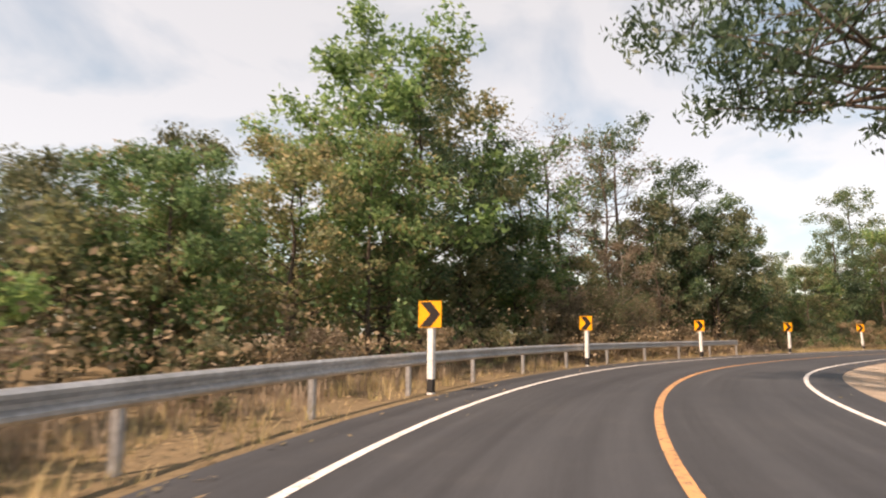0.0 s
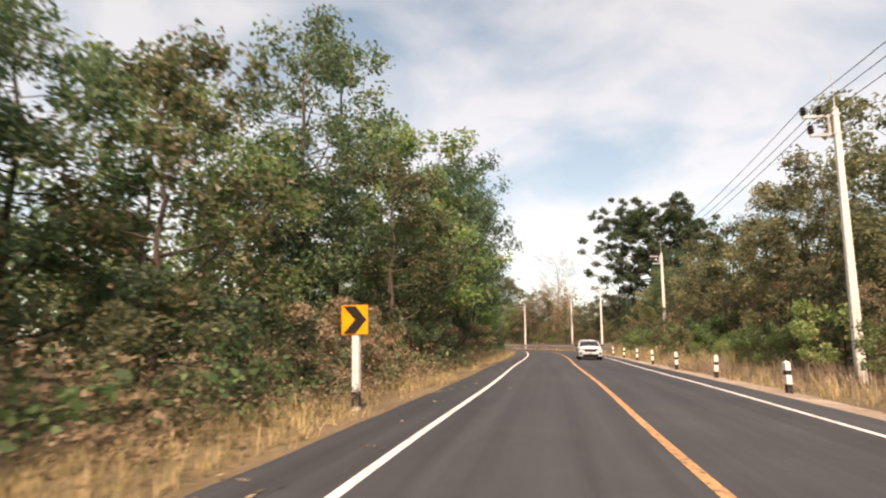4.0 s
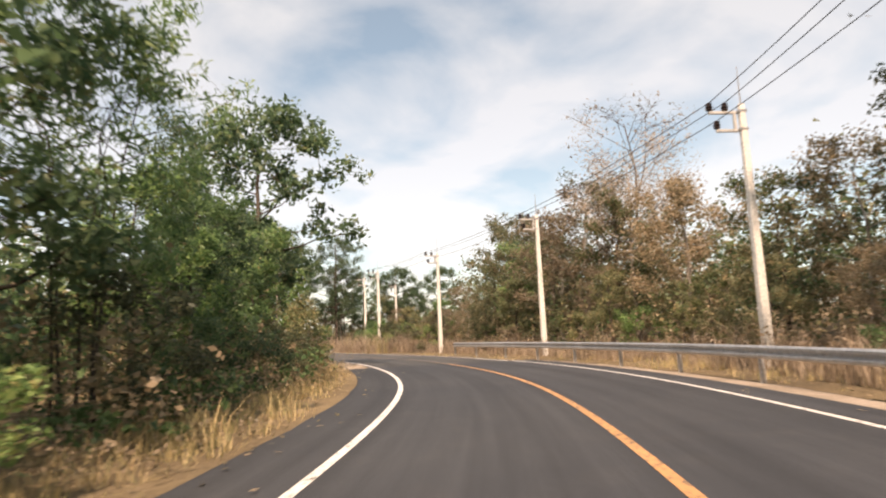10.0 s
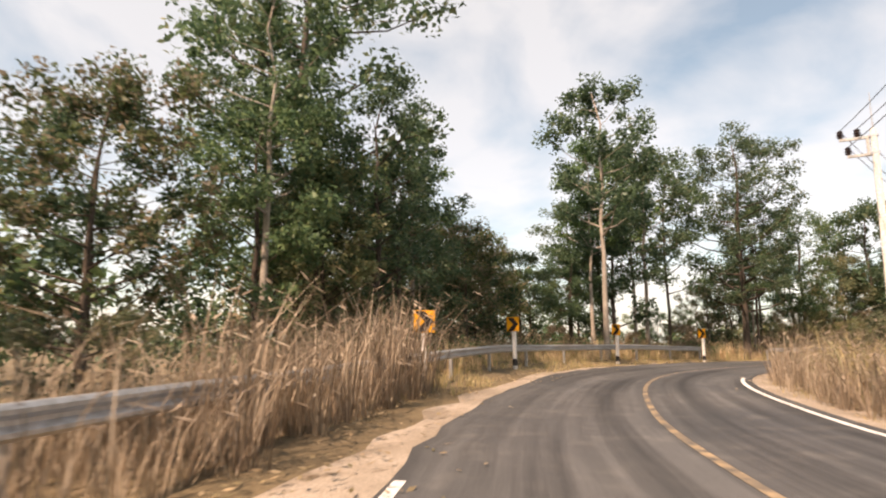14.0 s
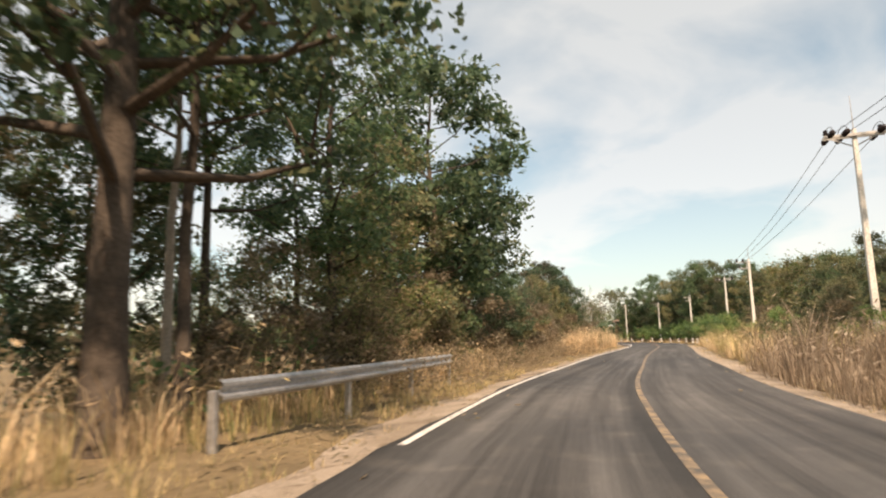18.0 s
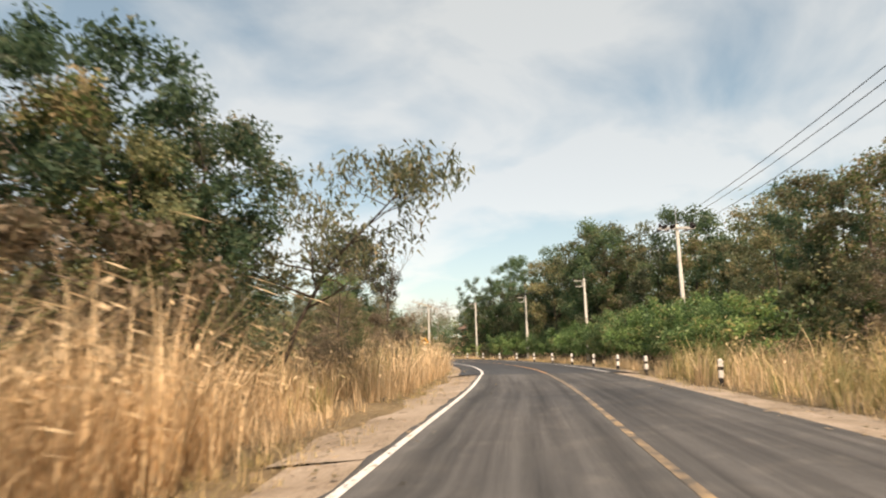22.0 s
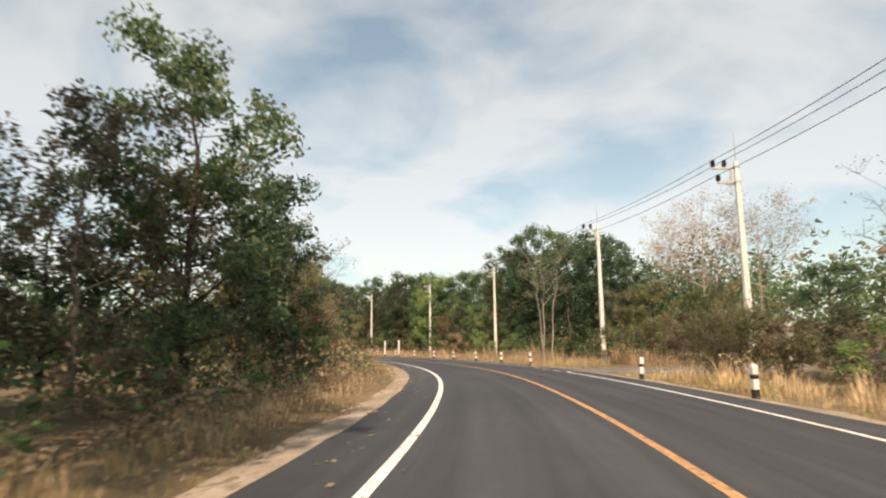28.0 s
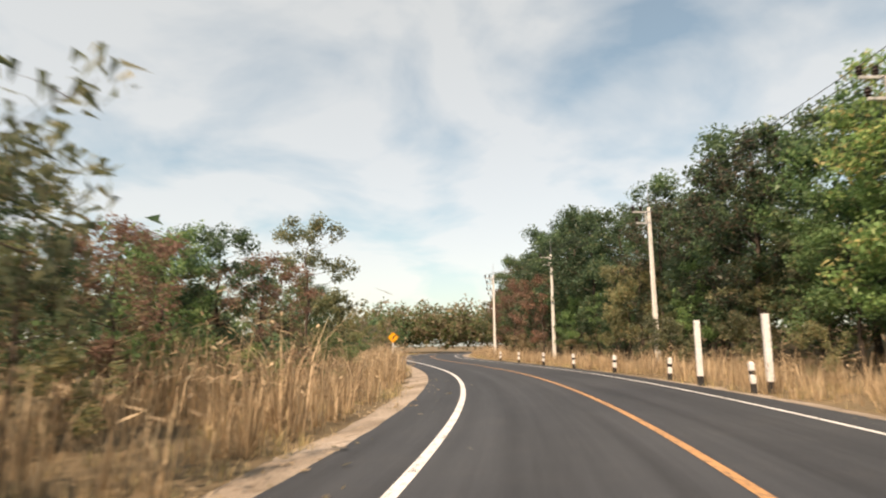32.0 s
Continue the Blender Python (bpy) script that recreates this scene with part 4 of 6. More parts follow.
def woody(seed, height, radius, clear, spread, limbs, shape, lean=0.0, rise_angle=0.5, wander=0.25, sides=7, twigs=2):
    """Trunk and limbs as one tapered mesh's lists, with the places where leaf clumps sit."""
    r = random.Random(seed)
    verts, faces, clumps = [], [], []
    bunch = min(spread, 3.4)
    top = height * 0.93
    trunk = []
    for k in range(9):
        u = k / 8
        trunk.append(Vector((lean * u * u * height + wander * r.uniform(-1, 1) * u, wander * r.uniform(-1, 1) * u, top * u - (0.3 if k == 0 else 0))))
    tube_into(verts, faces, trunk, [radius * (1.25 if k == 0 else 1 - 0.85 * k / 8) for k in range(9)], sides)
    for k in range(limbs):
        u = (k + r.uniform(0.1, 0.9)) / limbs
        h = height * (clear + (0.92 - clear) * u)
        f = h / top * 8
        i = min(7, int(f))
        base = trunk[i].lerp(trunk[i + 1], f - i)
        a = k * 2.399 + r.uniform(-0.5, 0.5)
        reach = spread * profile(shape, u) * r.uniform(0.7, 1.15)
        tip = base + Vector((math.cos(a) * reach, math.sin(a) * reach, reach * rise_angle * r.uniform(0.4, 1.3)))
        mid = base.lerp(tip, 0.5) + Vector((r.uniform(-0.2, 0.2), r.uniform(-0.2, 0.2), -0.06 * reach))
        lr = max(0.02, radius * 0.42 * (1.1 - u))
        tube_into(verts, faces, [base, base.lerp(mid, 0.55), mid, mid.lerp(tip, 0.5) + Vector((0, 0, 0.05)), tip], [lr, lr * 0.8, lr * 0.6, lr * 0.42, lr * 0.2], max(3, sides - 4))
        clumps.append((tip, 0.31 * bunch * r.uniform(0.55, 1.0)))
        clumps.append((mid.lerp(tip, 0.55), 0.28 * bunch * r.uniform(0.5, 1.0)))
        for q in range(twigs):
            b = mid.lerp(tip, r.uniform(0.1, 0.9))
            e = b + Vector((r.uniform(-1, 1), r.uniform(-1, 1), r.uniform(0.0, 0.9))).normalized() * reach * 0.42
            tube_into(verts, faces, [b, b.lerp(e, 0.5) + Vector((0, 0, 0.04)), e], [lr * 0.4, lr * 0.28, lr * 0.12], 3)
            clumps.append((e, 0.24 * bunch * r.uniform(0.5, 1.0)))
            for _ in range(3 if twigs > 2 else 0):
                g = b.lerp(e, r.uniform(0.3, 0.9))
                h2 = g + Vector((r.uniform(-1, 1), r.uniform(-1, 1), r.uniform(-0.2, 0.8))).normalized() * reach * 0.2
                tube_into(verts, faces, [g, h2], [lr * 0.2, lr * 0.08], 3)
    clumps.append((trunk[-1] + Vector((0, 0, 0.03 * height)), 0.30 * bunch))
    return verts, faces, clumps


def scatter(clumps, count, seed, flat=0.75, inner_grow=1.5):
    r = np.random.RandomState(seed)
    weight = np.array([rad ** 2 for _, rad in clumps])
    pick = r.choice(len(clumps), count, p=weight / weight.sum())
    centre = np.array([c[:] for c, _ in clumps])[pick]
    rad = np.array([rad for _, rad in clumps])[pick] * 0.97
    d = r.normal(size=(count, 3))
    d /= np.linalg.norm(d, axis=1)[:, None]
    d *= (rad * r.uniform(0.35, 1.08, count) ** 0.6)[:, None]
    d[:, 2] *= flat
    inner = r.uniform(size=count) < (0.33 if inner_grow > 1 else 0.1)
    d[inner] *= 0.45
    return centre + d, np.where(inner, inner_grow, 1.0)


KITS = {}


def tree_kit(key, label, seed, height, leaf, bark, radius=0.17, clear=0.3, spread=3.2, limbs=16, shape="round", leaves=3200, size=0.3, ratio=0.5, lean=0.0, rise_angle=0.5, droop=0.2, category="tree", name="tree", stems=1, flat=0.75, corners=3, twigs=2):
    verts, faces, clumps = [], [], []
    for k in range(stems):
        v, f, c = woody(seed + 31 * k, height * (1 if k == 0 else 0.75 + 0.2 * ((k * 37) % 10) / 10), radius, clear, spread, limbs, shape, lean if stems == 1 else 0.12 * math.cos(k * 2.4), rise_angle, sides=7 if stems == 1 and name == "tree" else (4 if name == "tree" else 3), twigs=twigs)
        off = Vector((0, 0, 0)) if stems == 1 else Vector((0.5 * math.cos(k * 2.4), 0.5 * math.sin(k * 2.4), 0))
        b = len(verts)
        verts += [p + off for p in v]
        faces += [tuple(i + b for i in q) for q in f]
        clumps += [(p + off, rad) for p, rad in c]
    if leaves > 1000:
        leaves, size, flat = int(leaves * 1.5), size * 0.86, min(1.0, flat * 1.15)
    wood = mesh_of("trunk", verts, faces, [bark], smooth=True)
    places, grow = scatter(clumps, leaves, seed, flat, 1.15 if leaves > 3000 else 1.0)
    crown = leaf_mesh("crown", places, size, ratio, leaf, seed, droop, grow, corners)
    KITS[key] = [height, wood, crown, label, category, name, None, 1.0]


def plant(key, s, lat, height, turn=0.0, label=""):
    # every second tree of a kind has another build
    if "other_" + key in KITS and int(s * 7.3 + 100) % 2:
        key = "other_" + key
    kit = KITS[key]
    m = beside(s, lat, turn, height / kit[0] / kit[7], 0.05)
    if kit[6] is None:
        kit[7] = height / kit[0]
        t = thing(kit[5], m, label or kit[3], kit[4], "roadside " + kit[5] + "s")
        part("trunk" if kit[5] == "tree" else "stem", kit[1], t)
        if kit[2]:
            part("crown" if kit[5] == "tree" else "foliage", kit[2], t)
        kit[6] = t
    else:
        t = copy_thing(kit[6], m)
        if label:
            t["label"] = label
    if kit[5] == "tree":
        # what is low counts as a shrub, what is bare or of many stems has a name of its own
        bare = key in ("bare", "rosy", "ragged", "snag")
        t.name = "shrub" if height < 5.3 else "bare_tree" if bare else "bamboo_clump" if "bamboo" in key else "small_tree" if height < 7.5 else "tree"
        if height < 5.3:
            tagged(t, "low " + kit[3].replace("tree", "shrub"), "shrub", "roadside shrubs")
        else:
            tagged(t, label or (kit[3] if height > 7.5 else kit[3].replace("tall ", "young ")), kit[4], "roadside " + t.name.split(".")[0].replace("_", " ") + "s")
    return t


tree_kit("teak_a", "tall slender tree with large dark green leaves", 11, 16, M_LEAF_DARK, M_BARK_PALE, 0.17, 0.36, 2.9, 22, "column", 4300, 0.270, 0.55, corners=4)
tree_kit("tower", "tall full-crowned dark green tree", 15, 16, M_LEAF_DARK, M_BARK, 0.22, 0.2, 3.5, 28, "column", 5700, 0.248, 0.55, corners=4)
tree_kit("other_tower", "tall full-crowned dark green tree", 255, 16, M_LEAF_DARK, M_BARK, 0.22, 0.2, 3.5, 28, "column", 5700, 0.248, 0.55, corners=4)
tree_kit("slim_dark", "tall slender dark-stemmed tree with high leafy branches", 17, 16, M_LEAF_DARK, M_BARK, 0.14, 0.3, 3.1, 26, "column", 4600, 0.248, 0.52, corners=4)
tree_kit("great", "great dark green tree with a wide dense crown", 18, 18, M_LEAF_DARK, M_BARK, 0.27, 0.18, 4.4, 44, "column", 11500, 0.24, 0.55, corners=4)
tree_kit("big_leaf", "spreading tree with large dark drooping leaves", 81, 12, M_LEAF_DARK, M_BARK, 0.2, 0.26, 3.7, 26, "round", 4600, 0.35, 0.46, droop=0.6, corners=4)
tree_kit("teak_b", "tall tree with green and brown leaves", 12, 15, M_LEAF_MIXED, M_BARK, 0.2, 0.28, 3.9, 26, "round", 4900, 0.259, 0.55, corners=4)
tree_kit("full_brown", "tall full tree with drying brown and green leaves", 16, 12, M_LEAF_TURNING, M_BARK, 0.2, 0.16, 3.1, 40, "round", 13000, 0.225, 0.58, corners=4)
tree_kit("overhang", "leaning tree whose leafy branches hang over the road", 24, 9.5, M_LEAF_DARK, M_BARK, 0.2, 0.6, 4.5, 30, "umbrella", 6500, 0.27, 0.32, lean=0.52, rise_angle=0.15, droop=0.9, corners=4)
tree_kit("teak_c", "tall slender tree with fresh green leaves", 13, 16, M_LEAF_GREEN, M_BARK_PALE, 0.16, 0.44, 2.5, 18, "column", 3400, 0.259, 0.5, corners=4)
tree_kit("broad_a", "broad spreading dark green tree", 21, 13, M_LEAF_DARK, M_BARK, 0.26, 0.4, 5.8, 30, "umbrella", 10700, 0.270, 0.55, rise_angle=0.4)
tree_kit("umbrella", "broad umbrella-shaped dark green tree above the roadside scrub", 23, 20, M_LEAF_DARK, M_BARK, 0.42, 0.34, 7.9, 60, "umbrella", 42000, 0.38, 0.55, rise_angle=0.2, twigs=6, flat=0.66)
tree_kit("broad_b", "broad rounded olive green tree", 22, 11, M_LEAF_OLIVE, M_BARK, 0.22, 0.2, 4.2, 26, "round", 6600, 0.248, 0.58)
tree_kit("dense_a", "dense leafy green tree", 31, 9, M_LEAF_GREEN, M_BARK, 0.13, 0.14, 2.9, 22, "round", 5200, 0.217, 0.58)
tree_kit("other_dense_a", "dense leafy green tree", 271, 9, M_LEAF_GREEN, M_BARK, 0.13, 0.14, 2.9, 19, "column", 5200, 0.217, 0.58, rise_angle=0.62)
tree_kit("dense_b", "dense olive green tree", 32, 9, M_LEAF_OLIVE, M_BARK, 0.13, 0.1, 2.8, 22, "round", 4900, 0.217, 0.58)
tree_kit("other_dense_b", "dense olive green tree", 272, 9, M_LEAF_OLIVE, M_BARK, 0.13, 0.1, 2.8, 19, "umbrella", 4900, 0.217, 0.58, rise_angle=0.62)
tree_kit("dense_c", "dense dark green tree", 33, 10, M_LEAF_DARK, M_BARK, 0.15, 0.12, 3.0, 22, "round", 5500, 0.227, 0.58)
tree_kit("other_dense_c", "dense dark green tree", 273, 10, M_LEAF_DARK, M_BARK, 0.15, 0.12, 3.0, 19, "column", 5500, 0.227, 0.58, rise_angle=0.62)
tree_kit("brown_a", "half dry tree with brown leaves", 34, 8, M_LEAF_BROWN, M_BARK_PALE, 0.11, 0.12, 2.6, 20, "round", 3800, 0.180, 0.55)
tree_kit("mixed_a", "tree with green and dry brown leaves", 35, 9, M_LEAF_MIXED, M_BARK, 0.13, 0.12, 2.8, 22, "round", 4700, 0.214, 0.58)
tree_kit("other_mixed_a", "tree with green and dry brown leaves", 275, 9, M_LEAF_MIXED, M_BARK, 0.13, 0.12, 2.8, 19, "column", 4700, 0.214, 0.58, rise_angle=0.62)
tree_kit("bamboo", "clump of arching stems with feathery hanging leaves", 41, 12, M_LEAF_GREEN, M_BARK, 0.05, 0.32, 2.6, 11, "column", 4300, 0.324, 0.24, droop=0.9, stems=5, flat=1.0)
tree_kit("bamboo_dark", "dense clump of stems with dark hanging leaves", 42, 12, M_LEAF_DARK, M_BARK, 0.05, 0.28, 2.6, 11, "column", 4600, 0.324, 0.28, droop=0.8, stems=5, flat=1.0)
tree_kit("bare", "bare grey tree with a few dry leaves", 51, 9, M_LEAF_BROWN, M_BARK, 0.11, 0.25, 2.8, 20, "round", 420, 0.15, 0.5, rise_angle=0.9, twigs=6)
tree_kit("rosy", "tall dry tree with pinkish brown leaves on bare branches", 93, 10, M_LEAF_ROSY, M_BARK_PALE, 0.12, 0.4, 3.4, 22, "umbrella", 3600, 0.13, 0.5, rise_angle=0.7, twigs=5)
tree_kit("rusty", "tree with rusty red dry leaves", 94, 9, M_LEAF_RUST, M_BARK, 0.14, 0.16, 2.8, 20, "round", 3800, 0.2, 0.55)
tree_kit("turning", "slender dark tree with purplish brown leaves among the green", 95, 12, M_LEAF_TURNING, M_BARK, 0.15, 0.18, 2.6, 26, "column", 5200, 0.22, 0.55, corners=4)
tree_kit("ragged", "half bare tree with ragged clumps of dry leaves", 59, 9, M_LEAF_DARK, M_BARK, 0.12, 0.28, 3.0, 18, "round", 2600, 0.17, 0.5, rise_angle=0.7, twigs=4)
tree_kit("thin", "thin pale tree with sparse leaves", 52, 8, M_LEAF_OLIVE, M_BARK_PALE, 0.07, 0.34, 1.9, 16, "umbrella", 1700, 0.17, 0.5, rise_angle=1.0, twigs=4)
tree_kit("leaning", "thin leaning tree with sparse hanging leaves", 53, 6, M_LEAF_OLIVE, M_BARK, 0.08, 0.4, 2.2, 16, "umbrella", 1900, 0.24, 0.32, lean=0.55, droop=1.2, twigs=4)
tree_kit("pale_stems", "pale thin-stemmed tree with sparse leaves", 56, 10, M_LEAF_OLIVE, M_BARK_PALE, 0.07, 0.5, 1.8, 10, "column", 800, 0.16, 0.5, rise_angle=1.0, stems=3, twigs=3)
tree_kit("snag", "narrow dead stem wrapped in dark creepers", 57, 6, M_LEAF_DARK, M_BARK, 0.12, 0.1, 0.7, 12, "column", 2200, 0.17, 0.6, droop=0.7)
tree_kit("creeper", "tall tree hung with dark creepers", 58, 13, M_LEAF_DARK, M_BARK, 0.16, 0.3, 2.0, 16, "umbrella", 3400, 0.238, 0.55, droop=1.0, flat=1.5, corners=4)
tree_kit("drooping", "slender tree with pale drooping leaves", 91, 5, M_LEAF_OLIVE, M_BARK, 0.035, 0.3, 1.5, 9, "round", 820, 0.27, 0.34, rise_angle=0.8, droop=0.9, stems=3, flat=1.0)
tree_kit("sapling", "young tree with sparse light green leaves", 54, 5, M_LEAF_GREEN, M_BARK_PALE, 0.05, 0.2, 1.4, 14, "column", 1500, 0.16, 0.5)
tree_kit("thicket", "tangled thicket of dry brown vines and twigs", 71, 4, M_LEAF_BROWN, M_BARK, 0.035, 0.05, 1.5, 10, "round", 3400, 0.105, 0.42, rise_angle=1.1, droop=0.7, stems=4, flat=1.0, twigs=4, category="thicket", name="thicket")
tree_kit("other_thicket", "tangled thicket of dry brown vines and twigs", 72, 4, M_LEAF_MIXED, M_BARK, 0.035, 0.05, 1.6, 10, "round", 3400, 0.105, 0.42, rise_angle=1.1, droop=0.7, stems=4, flat=1.0, twigs=4, category="thicket", name="thicket")
for key, mat, seed, lab in (("bush_green", M_LEAF_GREEN, 61, "leafy green roadside bush"), ("bush_olive", M_LEAF_OLIVE, 62, "olive green roadside bush"), ("bush_brown", M_LEAF_BROWN, 63, "dry brown roadside bush"), ("bush_dark", M_LEAF_DARK, 64, "dense dark green roadside bush")):
    tree_kit(key, lab, seed, 2.6, mat, M_BARK, 0.03, 0.06, 1.6, 7, "round", 1500, 0.165, 0.50, category="bush", name="bush", corners=4)

rng = random.Random(77)


def belt(s0, s1, lat0, lat1, spacing, h0, h1, keys):
    """Plants of the given kinds, spread unevenly over a stretch beside the road."""
    s = s0
    while s < s1:
        plant(rng.choice(keys), s + rng.uniform(-0.4, 0.4) * spacing, rng.uniform(lat0, lat1), rng.uniform(h0, h1), rng.uniform(0, 360))
        s += spacing * rng.uniform(0.75, 1.25)


# heights of the trees' skyline along both sides of the road
LEFT_LINE = ((-24, 4.2), (2, 4.5), (10, 5.5), (16, 8.2), (20, 9.5), (30, 8.5), (34, 6.5), (38, 9), (44, 12), (48, 13), (54, 12), (58, 9), (62, 10), (70, 11.5), (88, 12), (110, 12.5), (125, 11), (134, 10.5), (141, 11.4), (145, 9.0), (149, 6.8), (156, 6.0), (162, 6.6), (166, 8.5), (174, 12.5), (180, 9), (188, 6.5), (192, 6.8), (200, 9), (204, 10), (218, 9.8), (224, 9.5), (226, 8),
             (260, 10), (276, 7), (284, 5.6), (290, 6.2), (298, 8), (304, 8), (312, 4.4), (324, 4.8), (334, 5.8), (346, 6.3), (356, 6.6), (364, 8), (372, 9), (384, 9.5), (392, 8.5), (400, 8), (406, 5.2), (420, 5), (424, 5.6), (430, 4.4), (442, 4.6), (452, 4.6), (470, 4.6), (480, 6), (590, 7))
RIGHT_LINE = ((20, 6.5), (62, 9.5), (76, 10.8), (92, 11.3), (104, 10.6), (108, 9.5), (112, 9.6), (118, 10.6), (135, 10.4), (150, 10.4), (156, 8.8), (162, 10.8), (168, 12), (174, 11.4), (178, 8.6), (186, 8.6), (189, 6.4), (204, 5), (240, 3.6), (258, 5.5), (270, 6.5), (286, 7.5), (290, 8.9), (302, 8.5), (312, 9.6), (324, 10), (330, 9.4), (338, 10.2), (346, 13.6),
              (352, 13.6), (358, 13.8), (360, 12), (366, 14), (372, 10.8), (378, 11.8), (384, 10), (396, 10.8), (410, 9), (424, 10.6), (432, 11.8), (438, 12.8), (446, 13.6), (452, 12), (466, 12), (474, 14.2), (484, 14.2), (502, 16.2), (512, 17), (560, 12), (590, 11))


def sky_belt(s0, s1, lat0, lat1, spacing, keys, low=0.74, high=0.98):
    """A belt of trees whose tops follow the skyline of that side."""
    line = RIGHT_LINE if lat0 > 0 else LEFT_LINE
    s = s0
    while s < s1:
        at, lat = s + rng.uniform(-0.4, 0.4) * spacing, rng.uniform(lat0, lat1)
        top = float(np.interp(at, [a for a, _ in line], [h for _, h in line]))
        plant(rng.choice(keys), at, lat, max(1.5, (top - float(rise(at, lat))) * rng.uniform(low, high)), rng.uniform(0, 360))
        s += spacing * rng.uniform(0.75, 1.25)


# left of the road
sky_belt(-24, 2, -11, -13, 4.2, ["dense_a", "mixed_a", "dense_b", "dense_a"])
belt(2, 12, -8.6, -11.5, 1.6, 2.2, 3.4, ["bush_green", "bush_olive", "bush_green"])
sky_belt(7, 14, -10.5, -12.5, 3.0, ["dense_a", "mixed_a", "dense_b"])
sky_belt(12, 34, -9.5, -12, 3.2, ["dense_a", "dense_b", "mixed_a", "dense_a", "dense_b"])
belt(28, 41, -7.6, -9.2, 1.9, 3.0, 4.2, ["thicket", "brown_a", "thicket"])
sky_belt(33, 43, -9.6, -12, 3.0, ["brown_a", "mixed_a", "dense_b"])
sky_belt(44, 62, -8.6, -11.5, 3.2, ["dense_c", "dense_c", "bamboo_dark", "dense_b"])
sky_belt(62, 84, -8.2, -11, 3.2, ["bamboo_dark", "dense_c", "mixed_a", "dense_a"], 0.55, 0.85)
sky_belt(84, 112, -9, -11.5, 3.4, ["dense_a", "mixed_a", "bamboo", "dense_b"], 0.5, 0.82)
sky_belt(112, 129, -8.8, -10.8, 3.2, ["dense_a", "dense_a", "dense_c"], 0.65, 0.92)
sky_belt(129, 148, -8.8, -10.4, 3.4, ["dense_a", "bamboo_dark", "dense_c", "bamboo"], 0.8, 1.0)
sky_belt(152, 165, -8.6, -11, 3.8, ["dense_c", "dense_b", "dense_c", "dense_a"])
sky_belt(165, 180, -9.4, -11.5, 3.2, ["dense_a", "dense_a", "dense_c", "bamboo"], 0.65, 0.85)
sky_belt(180, 206, -10.5, -13.5, 3.6, ["dense_c", "dense_b", "mixed_a", "dense_a"])
sky_belt(206, 222, -10.5, -13, 3.2, ["dense_c", "mixed_a", "dense_b"], 0.6, 0.85)
sky_belt(212, 228, -13.5, -18, 2.6, ["dense_c", "dense_b", "mixed_a"], 0.85, 1.08)
belt(258, 284, -9, -12, 4.5, 3.5, 5.5, ["brown_a", "mixed_a", "dense_b"])
belt(246, 300, -7.4, -9.2, 2.2, 2.2, 3.6, ["thicket", "thicket", "bush_brown"])
sky_belt(284, 308, -9.5, -12.5, 2.6, ["brown_a", "dense_b", "mixed_a", "dense_c"], 0.7, 1.0)
sky_belt(308, 346, -11, -16, 3.4, ["dense_b", "mixed_a", "thin", "dense_b", "brown_a"], 0.7, 1.0)
belt(330, 348, -8.6, -10.5, 2.2, 2.6, 3.8, ["thicket", "bush_brown", "thicket"])
belt(306, 346, -6.8, -8.6, 2.0, 1.2, 2.2, ["thicket", "bush_brown", "thicket"])
sky_belt(351, 366, -8.8, -11, 2.6, ["dense_b", "mixed_a", "dense_c"], 0.55, 0.8)
sky_belt(344, 372, -11.5, -16, 3.0, ["dense_b", "mixed_a", "dense_a", "thin"], 0.8, 1.05)
belt(352, 380, -7.4, -9.0, 2.4, 2.0, 3.2, ["thicket", "bush_brown", "thicket"])
belt(404, 420, -8.5, -10, 3.4, 1.6, 2.6, ["bush_dark", "bush_olive"])
sky_belt(372, 412, -10.2, -13.5, 3.2, ["dense_b", "brown_a", "dense_c", "dense_c"], 0.62, 0.92)
sky_belt(412, 456, -10, -15, 3.4, ["dense_b", "dense_c", "mixed_a", "dense_c"], 0.7, 1.0)
sky_belt(456, 480, -11, -18, 6.0, ["dense_b", "dense_a", "brown_a"], 0.7, 1.0)
sky_belt(480, 570, -9, -15, 7.0, ["dense_b", "mixed_a", "dense_c", "brown_a"], 0.7, 1.0)
# right of the road
sky_belt(24, 62, 11, 15, 6, ["dense_a", "dense_b", "mixed_a"])
sky_belt(62, 128, 11.5, 15, 3.6, ["dense_b", "dense_b", "dense_c", "dense_b", "mixed_a"], 0.8, 1.0)
belt(62, 200, 9.4, 11.4, 3.0, 3.2, 5.2, ["dense_b", "dense_b", "mixed_a", "brown_a"])
sky_belt(128, 150, 11.5, 15, 3.8, ["dense_c", "dense_a", "dense_b"], 0.6, 0.9)
sky_belt(150, 196, 11, 14.5, 3.4, ["dense_b", "mixed_a", "brown_a", "brown_a", "mixed_a", "dense_a"], 0.72, 0.98)
sky_belt(198, 236, 14, 24, 8.0, ["dense_b", "dense_a", "bush_olive"], 0.5, 0.8)
sky_belt(258, 316, 12.5, 16, 4.0, ["dense_b", "mixed_a", "dense_c", "dense_b"], 0.78, 1.0)
belt(262, 318, 9.8, 11.8, 3.4, 2.8, 4.2, ["dense_b", "mixed_a", "brown_a"])
sky_belt(316, 350, 12.5, 15.5, 3.4, ["dense_c", "dense_b", "dense_b", "mixed_a"], 0.75, 1.0)
sky_belt(350, 396, 12.5, 15.5, 3.4, ["dense_c", "dense_b", "dense_c", "teak_b"], 0.75, 1.0)
belt(419, 436, 9.5, 19, 2.4, 3.2, 5.5, ["dense_b", "brown_a", "mixed_a", "dense_b"])
